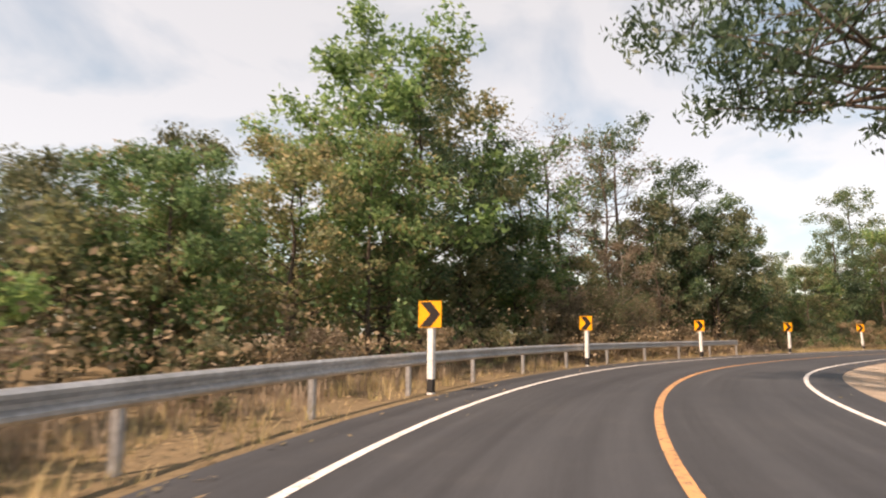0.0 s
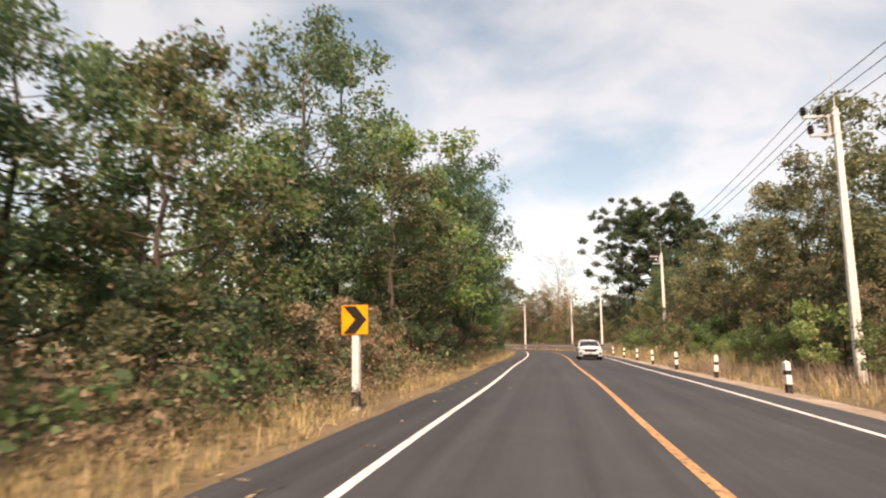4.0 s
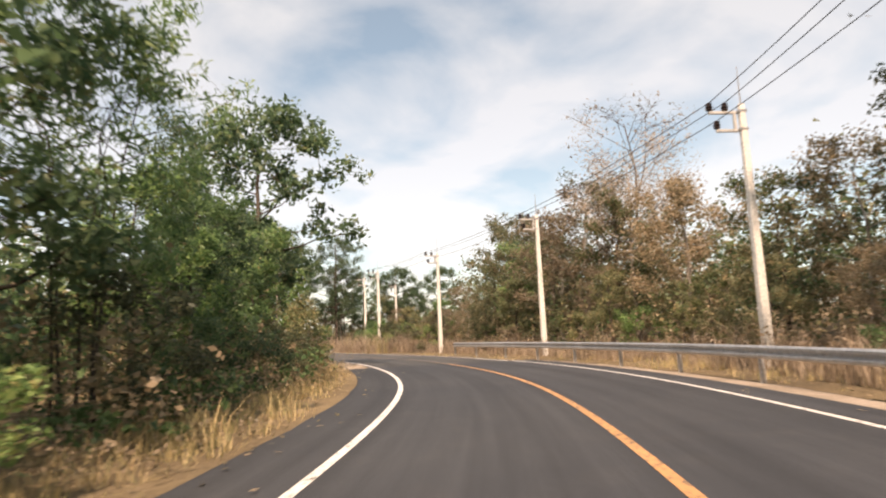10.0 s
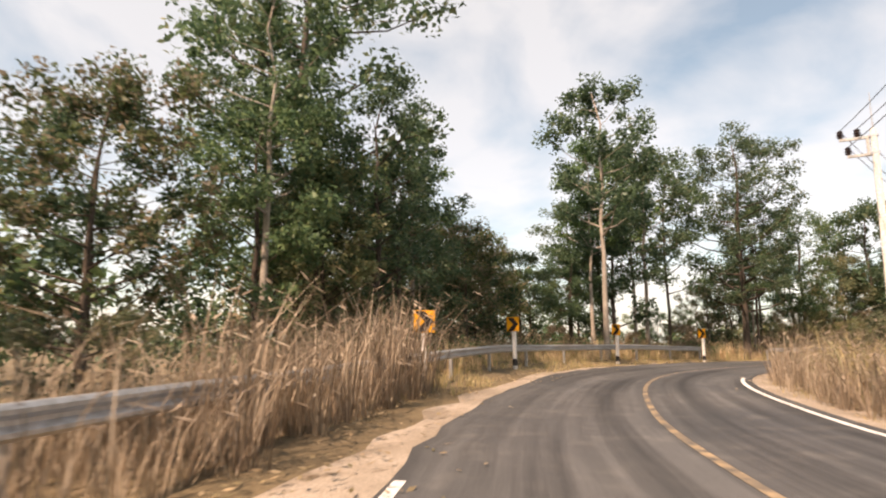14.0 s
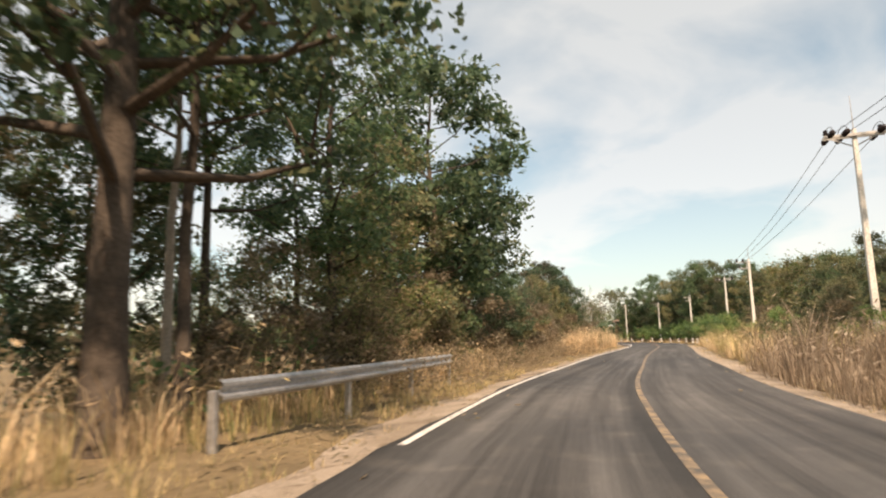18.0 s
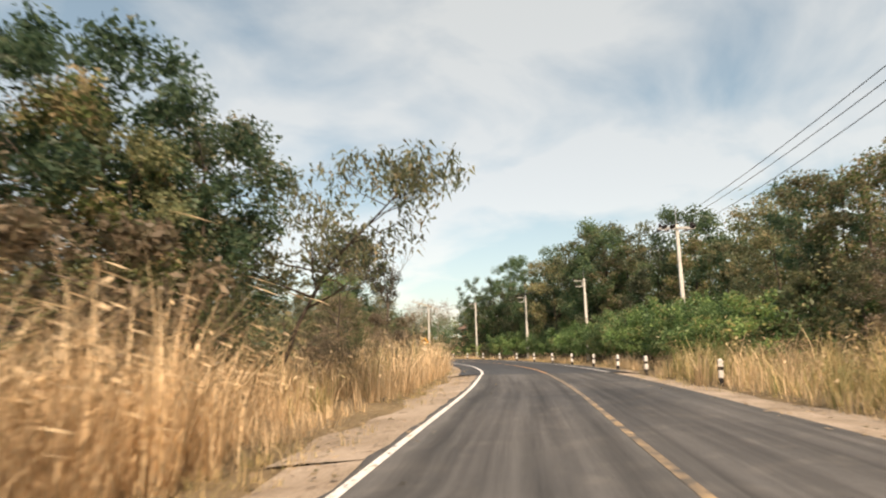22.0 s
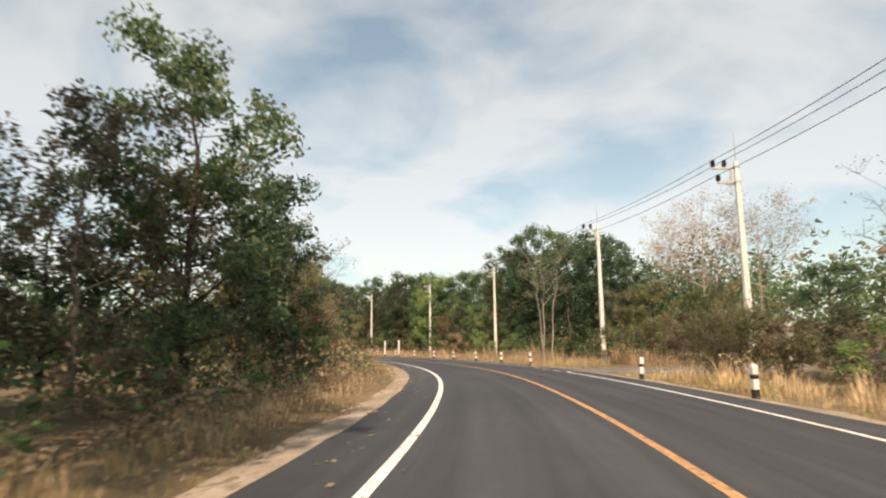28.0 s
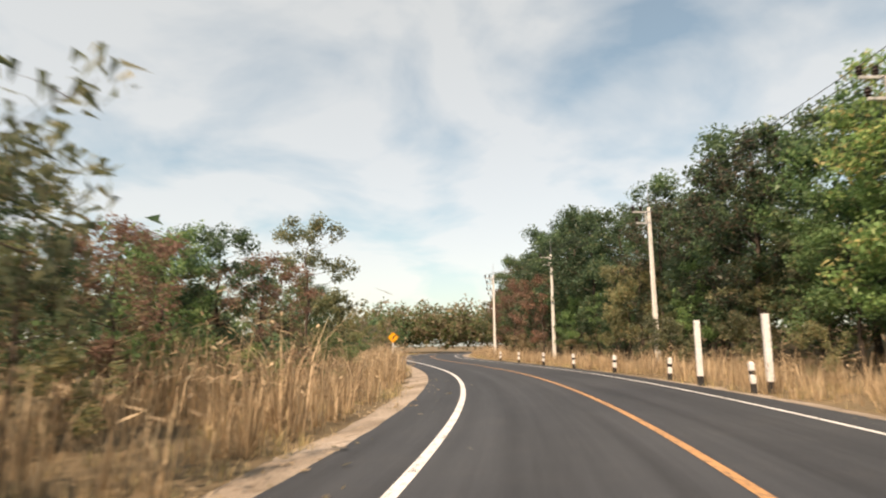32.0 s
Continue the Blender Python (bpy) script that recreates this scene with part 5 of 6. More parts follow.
belt(393, 402, 10.5, 15, 2.4, 2.6, 4.4, ["dense_b", "dense_c", "mixed_a"])
belt(394, 403, 7.4, 10.5, 1.3, 1.4, 2.4, ["thicket", "bush_brown", "bush_olive"])
belt(412, 426, 11.2, 14, 1.3, 1.8, 3.0, ["thicket", "bush_brown", "bush_olive"])
belt(400, 414, 26, 34, 1.4, 3.0, 5.0, ["dense_b", "mixed_a", "brown_a"])
belt(411.5, 420, 13, 19, 1.6, 2.6, 4.6, ["dense_b", "brown_a", "mixed_a"])
sky_belt(424, 444, 13, 16.5, 3.4, ["dense_c", "dense_b", "dense_c"], 0.8, 1.0)
sky_belt(444, 488, 12.8, 16, 3.0, ["dense_c", "dense_a", "tower", "dense_c"], 0.78, 1.0)
belt(440, 500, 11, 12.6, 2.6, 4.5, 7.0, ["dense_a", "dense_c", "dense_b"])
sky_belt(488, 530, 12.5, 16, 3.6, ["dense_c", "tower", "tower", "dense_c"], 0.8, 1.0)
sky_belt(530, 590, 9, 15, 5.0, ["dense_c", "dense_b", "mixed_a"], 0.75, 1.0)

# bushes at the road's edge
belt(-10, 60, -6.8, -8.0, 3.6, 1.2, 2.2, ["bush_brown", "bush_olive", "bush_brown"])
belt(60, 166, -6.6, -8.0, 3.2, 1.3, 2.6, ["bush_olive", "bush_brown", "bush_dark", "bush_green"])
belt(166, 300, -7.5, -10, 7, 1.4, 2.4, ["bush_brown", "bush_olive", "bush_brown"])
belt(300, 420, -7.5, -10, 7, 1.2, 2.2, ["bush_brown", "bush_olive"])
belt(420, 540, -7.0, -9.5, 8, 1.2, 2.0, ["bush_olive", "bush_brown", "bush_green"])
belt(40, 130, 7.6, 9.8, 3.6, 1.6, 2.8, ["bush_green", "bush_olive", "bush_olive"])
belt(82, 132, 7.2, 9.4, 2.2, 1.5, 2.9, ["bush_green", "bush_olive", "bush_green"])
belt(186, 232, 7.4, 11.5, 2.2, 1.8, 3.2, ["bush_olive", "bush_green", "thicket"])
belt(130, 240, 8.2, 10.4, 7, 1.4, 2.4, ["bush_olive", "bush_green", "bush_brown"])
belt(240, 314, 9.5, 12, 6.5, 1.8, 3.0, ["bush_olive", "bush_green", "bush_brown"])
belt(262, 300, 6.4, 9.2, 2.4, 1.2, 2.1, ["bush_olive", "thicket", "bush_green", "thicket"])
belt(316, 374, 7.4, 8.8, 2.6, 2.2, 3.2, ["bush_green"])
belt(374, 398, 7.6, 9.4, 3.0, 1.4, 2.2, ["bush_green", "bush_olive"])
belt(318, 374, 9.8, 11.5, 3.4, 3.0, 4.2, ["bush_green", "bush_green", "bush_olive"])
belt(419, 520, 8.5, 11, 7, 1.6, 2.8, ["bush_olive", "bush_brown", "bush_green"])


belt(318, 356, 8.4, 9.6, 2.6, 2.8, 3.8, ["bush_green"])

# single trees that stand out
def stand(rows):
    for key, s, lat, h, *lab in rows:
        plant(key, s, lat, h, rng.uniform(0, 360), *lab)


stand([("tower", 22.4, -11.0, 13.0), ("dense_a", 21.6, -12.2, 14.6), ("dense_a", 17.4, -12.5, 8.2), ("broad_b", 25.0, -13.5, 14.0), ("bare", 33.0, -11.5, 14.0), ("dense_a", 30.5, -11.5, 12.0), ("dense_c", 27.0, -12.0, 11.0), ("bare", 36.0, -13.0, 12.5), ("bare", 38.5, -11.0, 14.0),
       ("tower", 43.0, -13.5, 17.5), ("tower", 45.5, -10.5, 14.2), ("dense_c", 49.0, -10.0, 11.5), ("tower", 71.0, -9.8, 12.6), ("dense_a", 84.0, -8.8, 12.5), ("tower", 106.5, -9.2, 18.6), ("tower", 83.5, -12.8, 18.2), ("bamboo_dark", 88.0, -7.8, 13.0), ("bamboo_dark", 92.0, -8.0, 14.0), ("bamboo_dark", 97.0, -7.6, 13.5),
       ("teak_a", 102.0, -7.8, 9.5, "dark large-leaved tree leaning over the verge"), ("teak_c", 120.6, -10.0, 15.5), ("broad_a", 24.0, 14.5, 11.0)])
stand([("big_leaf", 165.6, -8.6, 13.0), ("dense_c", 166.4, -9.0, 7.5), ("dense_a", 152.0, -9.2, 5.6), ("dense_a", 133.5, -10.2, 9.8), ("dense_a", 137.5, -10.6, 10.2), ("dense_a", 160.5, -8.6, 5.8), ("slim_dark", 208.4, -13.3, 28.5), ("tower", 206.6, -13.6, 14.0), ("teak_a", 203.5, -11.0, 14.0), ("dense_c", 183.5, -12.0, 8.0), ("dense_c", 190.5, -12.5, 9.0), ("dense_c", 207.0, -11.5, 9.5), ("dense_c", 211.0, -10.5, 9.0),
       ("umbrella", 142.0, 17.2, 20.4), ("dense_c", 133.0, 13.5, 8.0), ("dense_c", 141.5, 18.0, 8.5), ("dense_b", 145.5, 14.5, 7.5), ("dense_c", 129.0, 16.0, 8.5), ("bare", 175.0, 21.0, 18.0), ("broad_b", 258.0, 20.0, 20.0), ("broad_b", 252.0, 24.0, 17.0), ("dense_c", 246.0, 26.0, 13.0), ("thin", 171.0, 13.5, 11.0), ("rosy", 167.5, 13.0, 12.0), ("mixed_a", 178.5, 11.5, 7.6), ("bare", 147.0, 13.5, 13.5, "bare tree with a reddish-brown trunk"), ("dense_c", 222.0, 17.0, 10.0)])
stand([("tower", 208.0, -9.6, 11.5), ("teak_c", 212.8, -11.0, 12.5), ("tower", 229.0, -13.5, 12.5), ("dense_c", 226.8, -11.5, 8.5), ("dense_c", 231.5, -15.0, 9.0), ("teak_a", 224.2, -6.9, 18.6), ("teak_c", 226.6, -9.6, 15.5), ("teak_a", 233.6, -10.4, 18.0), ("teak_c", 235.0, -12.8, 18.0), ("slim_dark", 230.0, -11.5, 17.0), ("slim_dark", 236.4, -10.8, 17.5), ("bare", 238.5, -9.0, 6.5), ("great", 240.6, -7.2, 19.2), ("dense_c", 229.2, -9.8, 12.5), ("slim_dark", 242.6, -7.6, 15.0), ("dense_b", 244.5, -11.5, 7.0), ("tower", 250.5, -8.8, 13.5), ("dense_c", 251.5, -10.5, 9.5), ("mixed_a", 253.0, -8.6, 6.5), ("dense_c", 247.0, -14.0, 9.0), ("mixed_a", 242.5, -13.5, 7.0),
       ("dense_b", 257.0, -9.5, 10.0), ("big_leaf", 261.0, -9.2, 15.5), ("dense_c", 261.0, -9.2, 8.5), ("big_leaf", 266.4, -9.2, 11.6), ("big_leaf", 270.4, -9.6, 7.8), ("dense_c", 273.0, -9.4, 6.0), ("bush_dark", 268.5, -7.6, 2.8), ("bush_dark", 271.0, -7.8, 2.6), ("dense_c", 264.0, -11.0, 9.5), ("ragged", 280.0, -9.6, 6.2), ("creeper", 278.6, -11.0, 6.4), ("dense_c", 281.5, -11.5, 5.2), ("dense_c", 285.0, -10.5, 4.6), ("bush_dark", 279.5, -8.2, 2.6), ("bare", 282.0, -10.5, 7.0), ("ragged", 285.0, -11.5, 6.2), ("bare", 287.5, -9.8, 7.2), ("brown_a", 290.0, -11.5, 6.0)])
stand([("dense_c", 300.3, -11.5, 9.0), ("dense_b", 303.4, -10.2, 8.2), ("dense_c", 300.8, -8.8, 7.0), ("dense_c", 297.0, -12.0, 8.5), ("dense_b", 294.0, -11.0, 7.5), ("dense_b", 299.0, -9.2, 6.0), ("dense_b", 303.0, -12.0, 6.5), ("mixed_a", 322.0, -11.0, 4.6), ("bare", 315.5, -9.6, 5.6, "small dead tree without leaves"), ("dense_b", 318.0, -13.0, 5.0), ("mixed_a", 336.0, -12.0, 4.6), ("brown_a", 328.0, -12.5, 5.0), ("dense_c", 339.0, -16.0, 6.0), ("dense_a", 346.0, -14.5, 8.0), ("dense_c", 352.0, -14.0, 8.5),
       ("full_brown", 379.5, -10.6, 18.5, "tall tree with drying brown and green leaves"), ("mixed_a", 404.5, -10.0, 5.4), ("brown_a", 406.8, -9.4, 4.8), ("mixed_a", 408.6, -10.6, 5.6), ("brown_a", 411.0, -9.6, 4.4), ("dense_b", 413.5, -10.4, 4.8), ("bare", 408.0, -8.8, 6.2), ("thin", 357.0, -9.6, 6.6), ("thin", 360.5, -9.8, 7.4), ("dense_c", 381.5, -11.5, 9.5), ("dense_c", 377.0, -11.8, 8.0), ("mixed_a", 416.5, -10.0, 4.2), ("dense_c", 392.5, -9.4, 9.0), ("big_leaf", 397.0, -9.6, 7.4), ("dense_c", 401.4, -10.0, 6.2), ("thin", 403.5, -9.6, 6.4)])
stand([("dense_c", 337.0, 15.0, 11.5), ("broad_b", 354.0, 14.5, 14.0), ("tower", 357.0, 15.5, 14.5), ("tower", 367.0, 15.0, 14.5), ("tower", 373.2, 13.0, 14.0), ("teak_a", 379.0, 13.5, 15.0), ("broad_a", 388.0, 15.0, 11.5), ("bare", 405.0, 19.0, 9.0),
       ("rosy", 420.5, 18.5, 10.6), ("rosy", 417.5, 20.5, 10.2), ("rosy", 424.5, 20.0, 10.0), ("broad_a", 441.5, 16.5, 11.5), ("tower", 444.5, 15.0, 14.5), ("pale_stems", 422.4, 6.6, 9.6)])
stand([("dense_a", 421.0, -10.5, 6.0), ("dense_c", 425.5, -10.5, 6.5), ("sapling", 434.0, -9.5, 5.2), ("dense_c", 437.0, -9.0, 5.6), ("snag", 431.5, -9.0, 6.2), ("dense_c", 436.0, -10.8, 5.8), ("dense_c", 433.5, -11.5, 6.4), ("dense_c", 439.5, -10.8, 4.8), ("mixed_a", 442.5, -9.6, 4.2), ("drooping", 441.0, -8.6, 5.2), ("drooping", 445.2, -8.0, 4.7), ("drooping", 448.6, -7.4, 4.2), ("dense_c", 450.5, -9.8, 4.4), ("dense_a", 459.0, -11.0, 4.4), ("dense_c", 461.5, -10.5, 5.0), ("dense_b", 475.0, -10.5, 7.2)])

plant("overhang", 16.0, 8.6, 10.3, 180)
# a tall tree beside the umbrella tree; dry scrub and slim stems under the great tree
for key, s, lat, h, turn in (("tower", 131.0, 15.0, 12.0, 30), ("bush_dark", 30.5, -14.0, 4.2, 10), ("bush_dark", 33.5, -15.0, 4.6, 100), ("bush_olive", 36.5, -14.5, 4.0, 200), ("bush_dark", 39.5, -15.5, 4.6, 300), ("bush_dark", 43.0, -14.5, 4.2, 40), ("bush_dark", 28.0, -15.5, 4.4, 140), ("dense_b", 9.6, -13.0, 5.2, 15), ("dense_c", 11.4, -14.5, 5.8, 160), ("mixed_a", 13.6, -14.0, 6.6, 75), ("dense_b", 16.0, -15.5, 8.2, 250), ("dense_a", 12.4, -11.6, 4.6, 330), ("slim_dark", 245.5, -9.4, 15.0, 40), ("dense_c", 234.0, -15.5, 4.6, 20), ("dense_c", 238.5, -16.5, 4.8, 70), ("dense_c", 242.0, -17.5, 5.0, 150), ("dense_c", 247.0, -18.0, 5.2, 220), ("dense_c", 252.5, -15.0, 5.0, 300), ("dense_c", 215.0, -11.8, 7.6, 100), ("dense_c", 219.0, -12.2, 7.2, 240), ("dense_c", 222.5, -12.0, 7.0, 10),  ("teak_c", 243.2, -8.4, 11.0, 80), ("brown_a", 248.5, -9.6, 4.4, 10), ("mixed_a", 251.6, -9.2, 5.0, 200),
                             ("brown_a", 254.4, -9.2, 4.0, 120), ("brown_a", 258.2, -8.8, 4.4, 300), ("mixed_a", 260.5, -8.6, 4.6, 60), ("bush_brown", 246.5, -8.0, 2.2, 0), ("bush_brown", 249.8, -7.8, 2.0, 90)):
    plant(key, s, lat, h, turn)
plant("leaning", 302.5, -7.6, 6.2, 8)
stand([("rusty", 508.0, 11.0, 8.6), ("rusty", 516.0, 12.0, 9.6), ("rusty", 526.0, 11.0, 9.2), ("rusty", 536.0, 12.0, 10.0), ("rusty", 548.0, 11.0, 9.5), ("turning", 473.5, 11.8, 12.2), ("turning", 477.5, 12.4, 11.6), ("turning", 484.0, 12.0, 11.0), ("dense_a", 464.0, 12.2, 10.6), ("rusty", 459.0, 11.6, 5.6), ("rusty", 455.0, -10.0, 4.0), ("rusty", 462.0, -9.4, 4.2), ("thicket", 400.8, 7.4, 2.7), ("thicket", 401.6, 8.8, 3.0), ("bush_olive", 399.6, 8.4, 2.2), ("thicket", 402.4, 7.4, 2.0)])


def dead_tree(s, lat, height):
    """A leafless tree: a straight stem that forks into long curving wands with upright twigs."""
    r = random.Random(5)
    t = thing("tree", beside(s, lat), "bare leafless forked tree above dry golden grass", "tree", "roadside trees")
    verts, faces = [], []
    fork = Vector((0.12, 0.0, height * 0.56))
    tube_into(verts, faces, [Vector((0, 0, -0.2)), Vector((-0.06, 0.05, height * 0.2)), Vector((0.05, -0.04, height * 0.4)), fork], [0.13, 0.10, 0.085, 0.075], 8)
    part("trunk", mesh_of("trunk", verts, faces, [M_BARK], smooth=True), t)
    for k in range(8):
        a = k * 2.399 + 0.4
        way = Vector((math.cos(a), math.sin(a), 0))
        reach, top = r.uniform(1.1, 2.9), height * r.uniform(0.78, 1.0)
        start = fork.lerp(Vector((0, 0, height * 0.42)), 0.0 if k < 4 else r.uniform(0.1, 0.8))
        rad = r.uniform(0.028, 0.042)
        points = [start + way * reach * u ** (0.8 if k % 2 else 1.5) + Vector((r.uniform(-0.06, 0.06), r.uniform(-0.06, 0.06), (top - start.z) * u)) for u in (0, 0.2, 0.4, 0.6, 0.8, 1.0)]
        v, f = [], []
        tube_into(v, f, points, [rad, rad * 0.85, rad * 0.7, rad * 0.55, rad * 0.4, rad * 0.2], 5)
        for q in range(7):
            i = r.randint(1, 4)
            b = points[i].lerp(points[i + 1], r.random())
            e = b + (Vector((r.uniform(-1, 1), r.uniform(-1, 1), 0)) * 0.5 + Vector((0, 0, 1))).normalized() * r.uniform(0.4, 1.3)
            tube_into(v, f, [b, b.lerp(e, 0.5) + way * 0.05, e], [0.014, 0.010, 0.005], 3)
        part("limb", mesh_of("limb", v, f, [M_BARK], smooth=True), t)


def creeper_snag(s, lat, height):
    """A broken stem hung with creepers, with one leafy arm left."""
    r = random.Random(8)
    t = thing("tree", beside(s, lat), "broken dead tree hung with dark creepers and one leafy arm", "tree", "roadside trees")
    verts, faces = [], []
    stem = [Vector((0.1 * math.sin(2 * u), 0.08 * math.sin(5 * u), height * u - (0.2 if u == 0 else 0))) for u in (0, 0.25, 0.5, 0.75, 0.9, 1.0)]
    tube_into(verts, faces, stem, [0.17, 0.14, 0.12, 0.11, 0.13, 0.05], 7)
    arm = [Vector((0.05, 0.05, height * 0.76)), Vector((0.7, -0.2, height * 0.80)), Vector((1.4, -0.3, height * 0.87)), Vector((2.2, -0.3, height * 0.90))]
    tube_into(verts, faces, arm, [0.07, 0.06, 0.045, 0.02], 5)
    part("trunk", mesh_of("trunk", verts, faces, [M_BARK], smooth=True), t)
    clumps = [(arm[2], 0.34), (arm[3], 0.42), (arm[3] + Vector((0.4, 0, 0.0)), 0.3), (stem[5], 0.34), (stem[4], 0.4), (stem[3] + Vector((-0.4, 0.2, 0)), 0.45), (stem[3] + Vector((-0.8, 0, 0.5)), 0.5), (stem[2], 0.6), (stem[2] + Vector((-0.7, 0, 0.4)), 0.6)]
    places, grow = scatter(clumps, 2200, 8, 0.8, 1.0)
    part("foliage", leaf_mesh("foliage", places, 0.16, 0.5, M_LEAF_DARK, 8, 0.5, grow, 4), t)
    v, f = [], []
    for k in range(46):
        b = r.choice(arm[1:] + stem[3:]) + Vector((r.uniform(-0.35, 0.35), r.uniform(-0.35, 0.35), r.uniform(-0.1, 0.2)))
        e = b - Vector((r.uniform(-0.2, 0.2), r.uniform(-0.2, 0.2), r.uniform(0.5, 2.2)))
        tube_into(v, f, [b, b.lerp(e, 0.5) + Vector((r.uniform(-0.08, 0.08), r.uniform(-0.08, 0.08), 0)), e], [0.010, 0.009, 0.005], 3)
    part("creeper", mesh_of("creeper", v, f, [M_BARK], smooth=True), t)


dead_tree(338.0, -10.0, 9.7)
creeper_snag(442.3, -11.6, 9.0)


# ---- distant woods, undergrowth and grass, too many to count ----
def woods(name, label, stretches, size, material, seed, corners=3):
    """Leaf masses of many far trees as one mesh; each stretch: s0, s1, lat0, lat1, low, high, count."""
    r = np.random.RandomState(seed)
    out = []
    for s0, s1, lat0, lat1, low, high, count in stretches:
        clump_count = max(6, count // 60)
        cs, cl = r.uniform(s0, s1, clump_count), r.uniform(min(lat0, lat1), max(lat0, lat1), clump_count)
        tops = r.uniform(low, high, clump_count)
        for s, lat, h in zip(cs, cl, tops):
            x, y, _ = on_road(s, lat)
            k = count // clump_count
            heart = r.normal(size=(9, 3))
            heart *= (r.uniform(0.35, 0.8, 9) / np.linalg.norm(heart, axis=1))[:, None]
            d = r.normal(size=(k, 3))
            d *= (r.uniform(0.5, 1.0, k) / np.linalg.norm(d, axis=1))[:, None]
            d = heart[r.randint(0, 9, k)] + d * (0.3, 0.3, 0.2)
            wide = 0.28 * h + 0.8
            out.append(np.column_stack([x + d[:, 0] * wide, y + d[:, 1] * wide, ground_z(x, y) + h * (0.52 + 0.5 * d[:, 2])]))
    me = leaf_mesh(name, np.concatenate(out), size, 0.6, material, seed, 0.1, corners=corners)
    tagged(new(name, me), label, "woods", kind="stuff")


woods("forest_canopy", "dark green forest trees behind the roadside growth",
      [(440, 500, 16.5, 24, 7.5, 11, 10000), (274, 292, -13, -18, 3.5, 6, 2500), (16, 62, -15, -24, 3, 5.5, 7250), (62, 200, 15, 22, 3, 5.5, 8700), (128, 200, 14.5, 20, 5, 8, 7250), (344, 420, -14, -22, 3, 6, 7250), (415, 440, 20, 36, 5, 8, 5800), (388, 400, 16, 30, 4, 6.5, 3625), (440, 560, 15, 20, 3, 6, 5800), (440, 570, -13, -22, 3, 5, 7250), (44, 62, -14, -20, 9, 12, 2030), (62, 130, -14, -20, 5, 8, 9000), (134, 149, -14, -21, 8, 11, 2400), (149, 200, -14, -21, 4.5, 7, 5200), (210, 230, -16, -22, 7, 9.5, 3770), (226, 262, 20, 30, 5, 7.5, 3355), (262, 330, 17, 26, 6, 8.5, 9000), (330, 400, 17, 24, 10.5, 13, 16000), (422, 470, 17.5, 26, 8, 10.5, 13000), (466, 540, 18, 26, 11, 14, 19000)], 0.36, M_LEAF_DARK, 9)
woods("forest_canopy", "olive green forest trees behind the roadside growth",
      [(13, 34, -15, -22, 4.2, 6.4, 4400), (44, 62, -14, -20, 9, 12, 2030), (304, 346, -18, -28, 5, 7, 7830), (62, 130, 16, 22, 7.5, 9.5, 5220), (146, 200, 15.5, 22, 8, 10.5, 7830), (262, 330, 18, 26, 6, 8.5, 4930)], 0.36, M_LEAF_OLIVE, 10)
woods("forest_canopy", "fresh green forest trees behind the roadside growth",
      [(13, 34, -15, -22, 4.2, 6.4, 4400), (62, 130, -14, -20, 5, 8, 5000), (134, 149, -14, -21, 8, 11, 2400), (149, 200, -14, -21, 4.5, 7, 5200), (62, 130, 16, 22, 7.5, 9.5, 5220), (226, 262, 20, 30, 5, 7.5, 3355)], 0.36, M_LEAF_GREEN, 11)
woods("forest_canopy", "green and brown forest trees behind the roadside growth",
      [(13, 34, -15, -22, 4.2, 6.4, 4400), (44, 62, -14, -20, 9, 12, 2030), (210, 230, -16, -22, 7, 9.5, 3770), (62, 130, 16, 22, 7.5, 9.5, 5220), (146, 200, 15.5, 22, 8, 10.5, 3915), (262, 330, 18, 26, 6, 8.5, 4930), (330, 400, 17, 24, 10.5, 13, 5536)], 0.36, M_LEAF_MIXED, 12)
woods("far_woods", "distant olive green woodland behind the roadside trees",
      [(-40, 130, -30, -46, 7, 10, 9000), (130, 205, -22, -44, 8, 11, 6000), (40, 200, 26, 56, 9, 13, 11000), (240, 330, 30, 60, 5, 8, 8000), (330, 400, 28, 60, 9, 13, 7000), (425, 580, 30, 60, 9, 13, 9000), (270, 370, -30, -60, 4, 6, 6000)], 0.7, M_LEAF_OLIVE, 5)
woods("far_woods", "distant dark green woodland behind the roadside trees",
      [(-40, 130, -30, -50, 7, 10, 8000), (204, 262, -22, -50, 3, 6, 4000), (200, 262, 34, 70, 3, 6, 4000), (300, 470, -30, -60, 4, 6, 8000), (470, 580, -18, -40, 6, 9, 6000), (425, 580, 30, 60, 9, 13, 9000), (560, 590, -26, -12, 6, 10, 4000), (400, 425, 38, 60, 7, 10, 9000)], 0.7, M_LEAF_DARK, 6)
woods("far_woods", "distant brown and green trees where the road bends away",
      [(572, 592, -24, 28, 8, 13, 24000)], 0.8, M_LEAF_MIXED, 14)
woods("undergrowth", "tangled brown and olive undergrowth below the trees",
      [(28, 46, -6.4, -8.2, 0.8, 2.4, 5000), (-20, 166, -6.6, -9.5, 0.7, 2.2, 12000), (206, 262, -7.5, -12, 1.0, 2.6, 8000), (165, 330, -7, -11, 0.8, 2.0, 9000), (130, 320, 7, 12, 0.8, 2.0, 9000), (330, 450, -6.6, -10, 0.7, 2.0, 7000), (-20, 60, -7.5, -13, 1.6, 4.0, 12000), (60, 170, -7.5, -13, 1.6, 4.0, 14000), (30, 130, 10, 16, 2, 4, 5000), (130, 200, 9, 15, 2, 4, 8000), (254, 300, -7.5, -11, 1.2, 2.4, 8000), (340, 470, -8, -14, 1.4, 3.0, 9000), (420, 520, 11, 16, 2, 4, 8000)], 0.15, M_LEAF_BROWN, 7, 4)
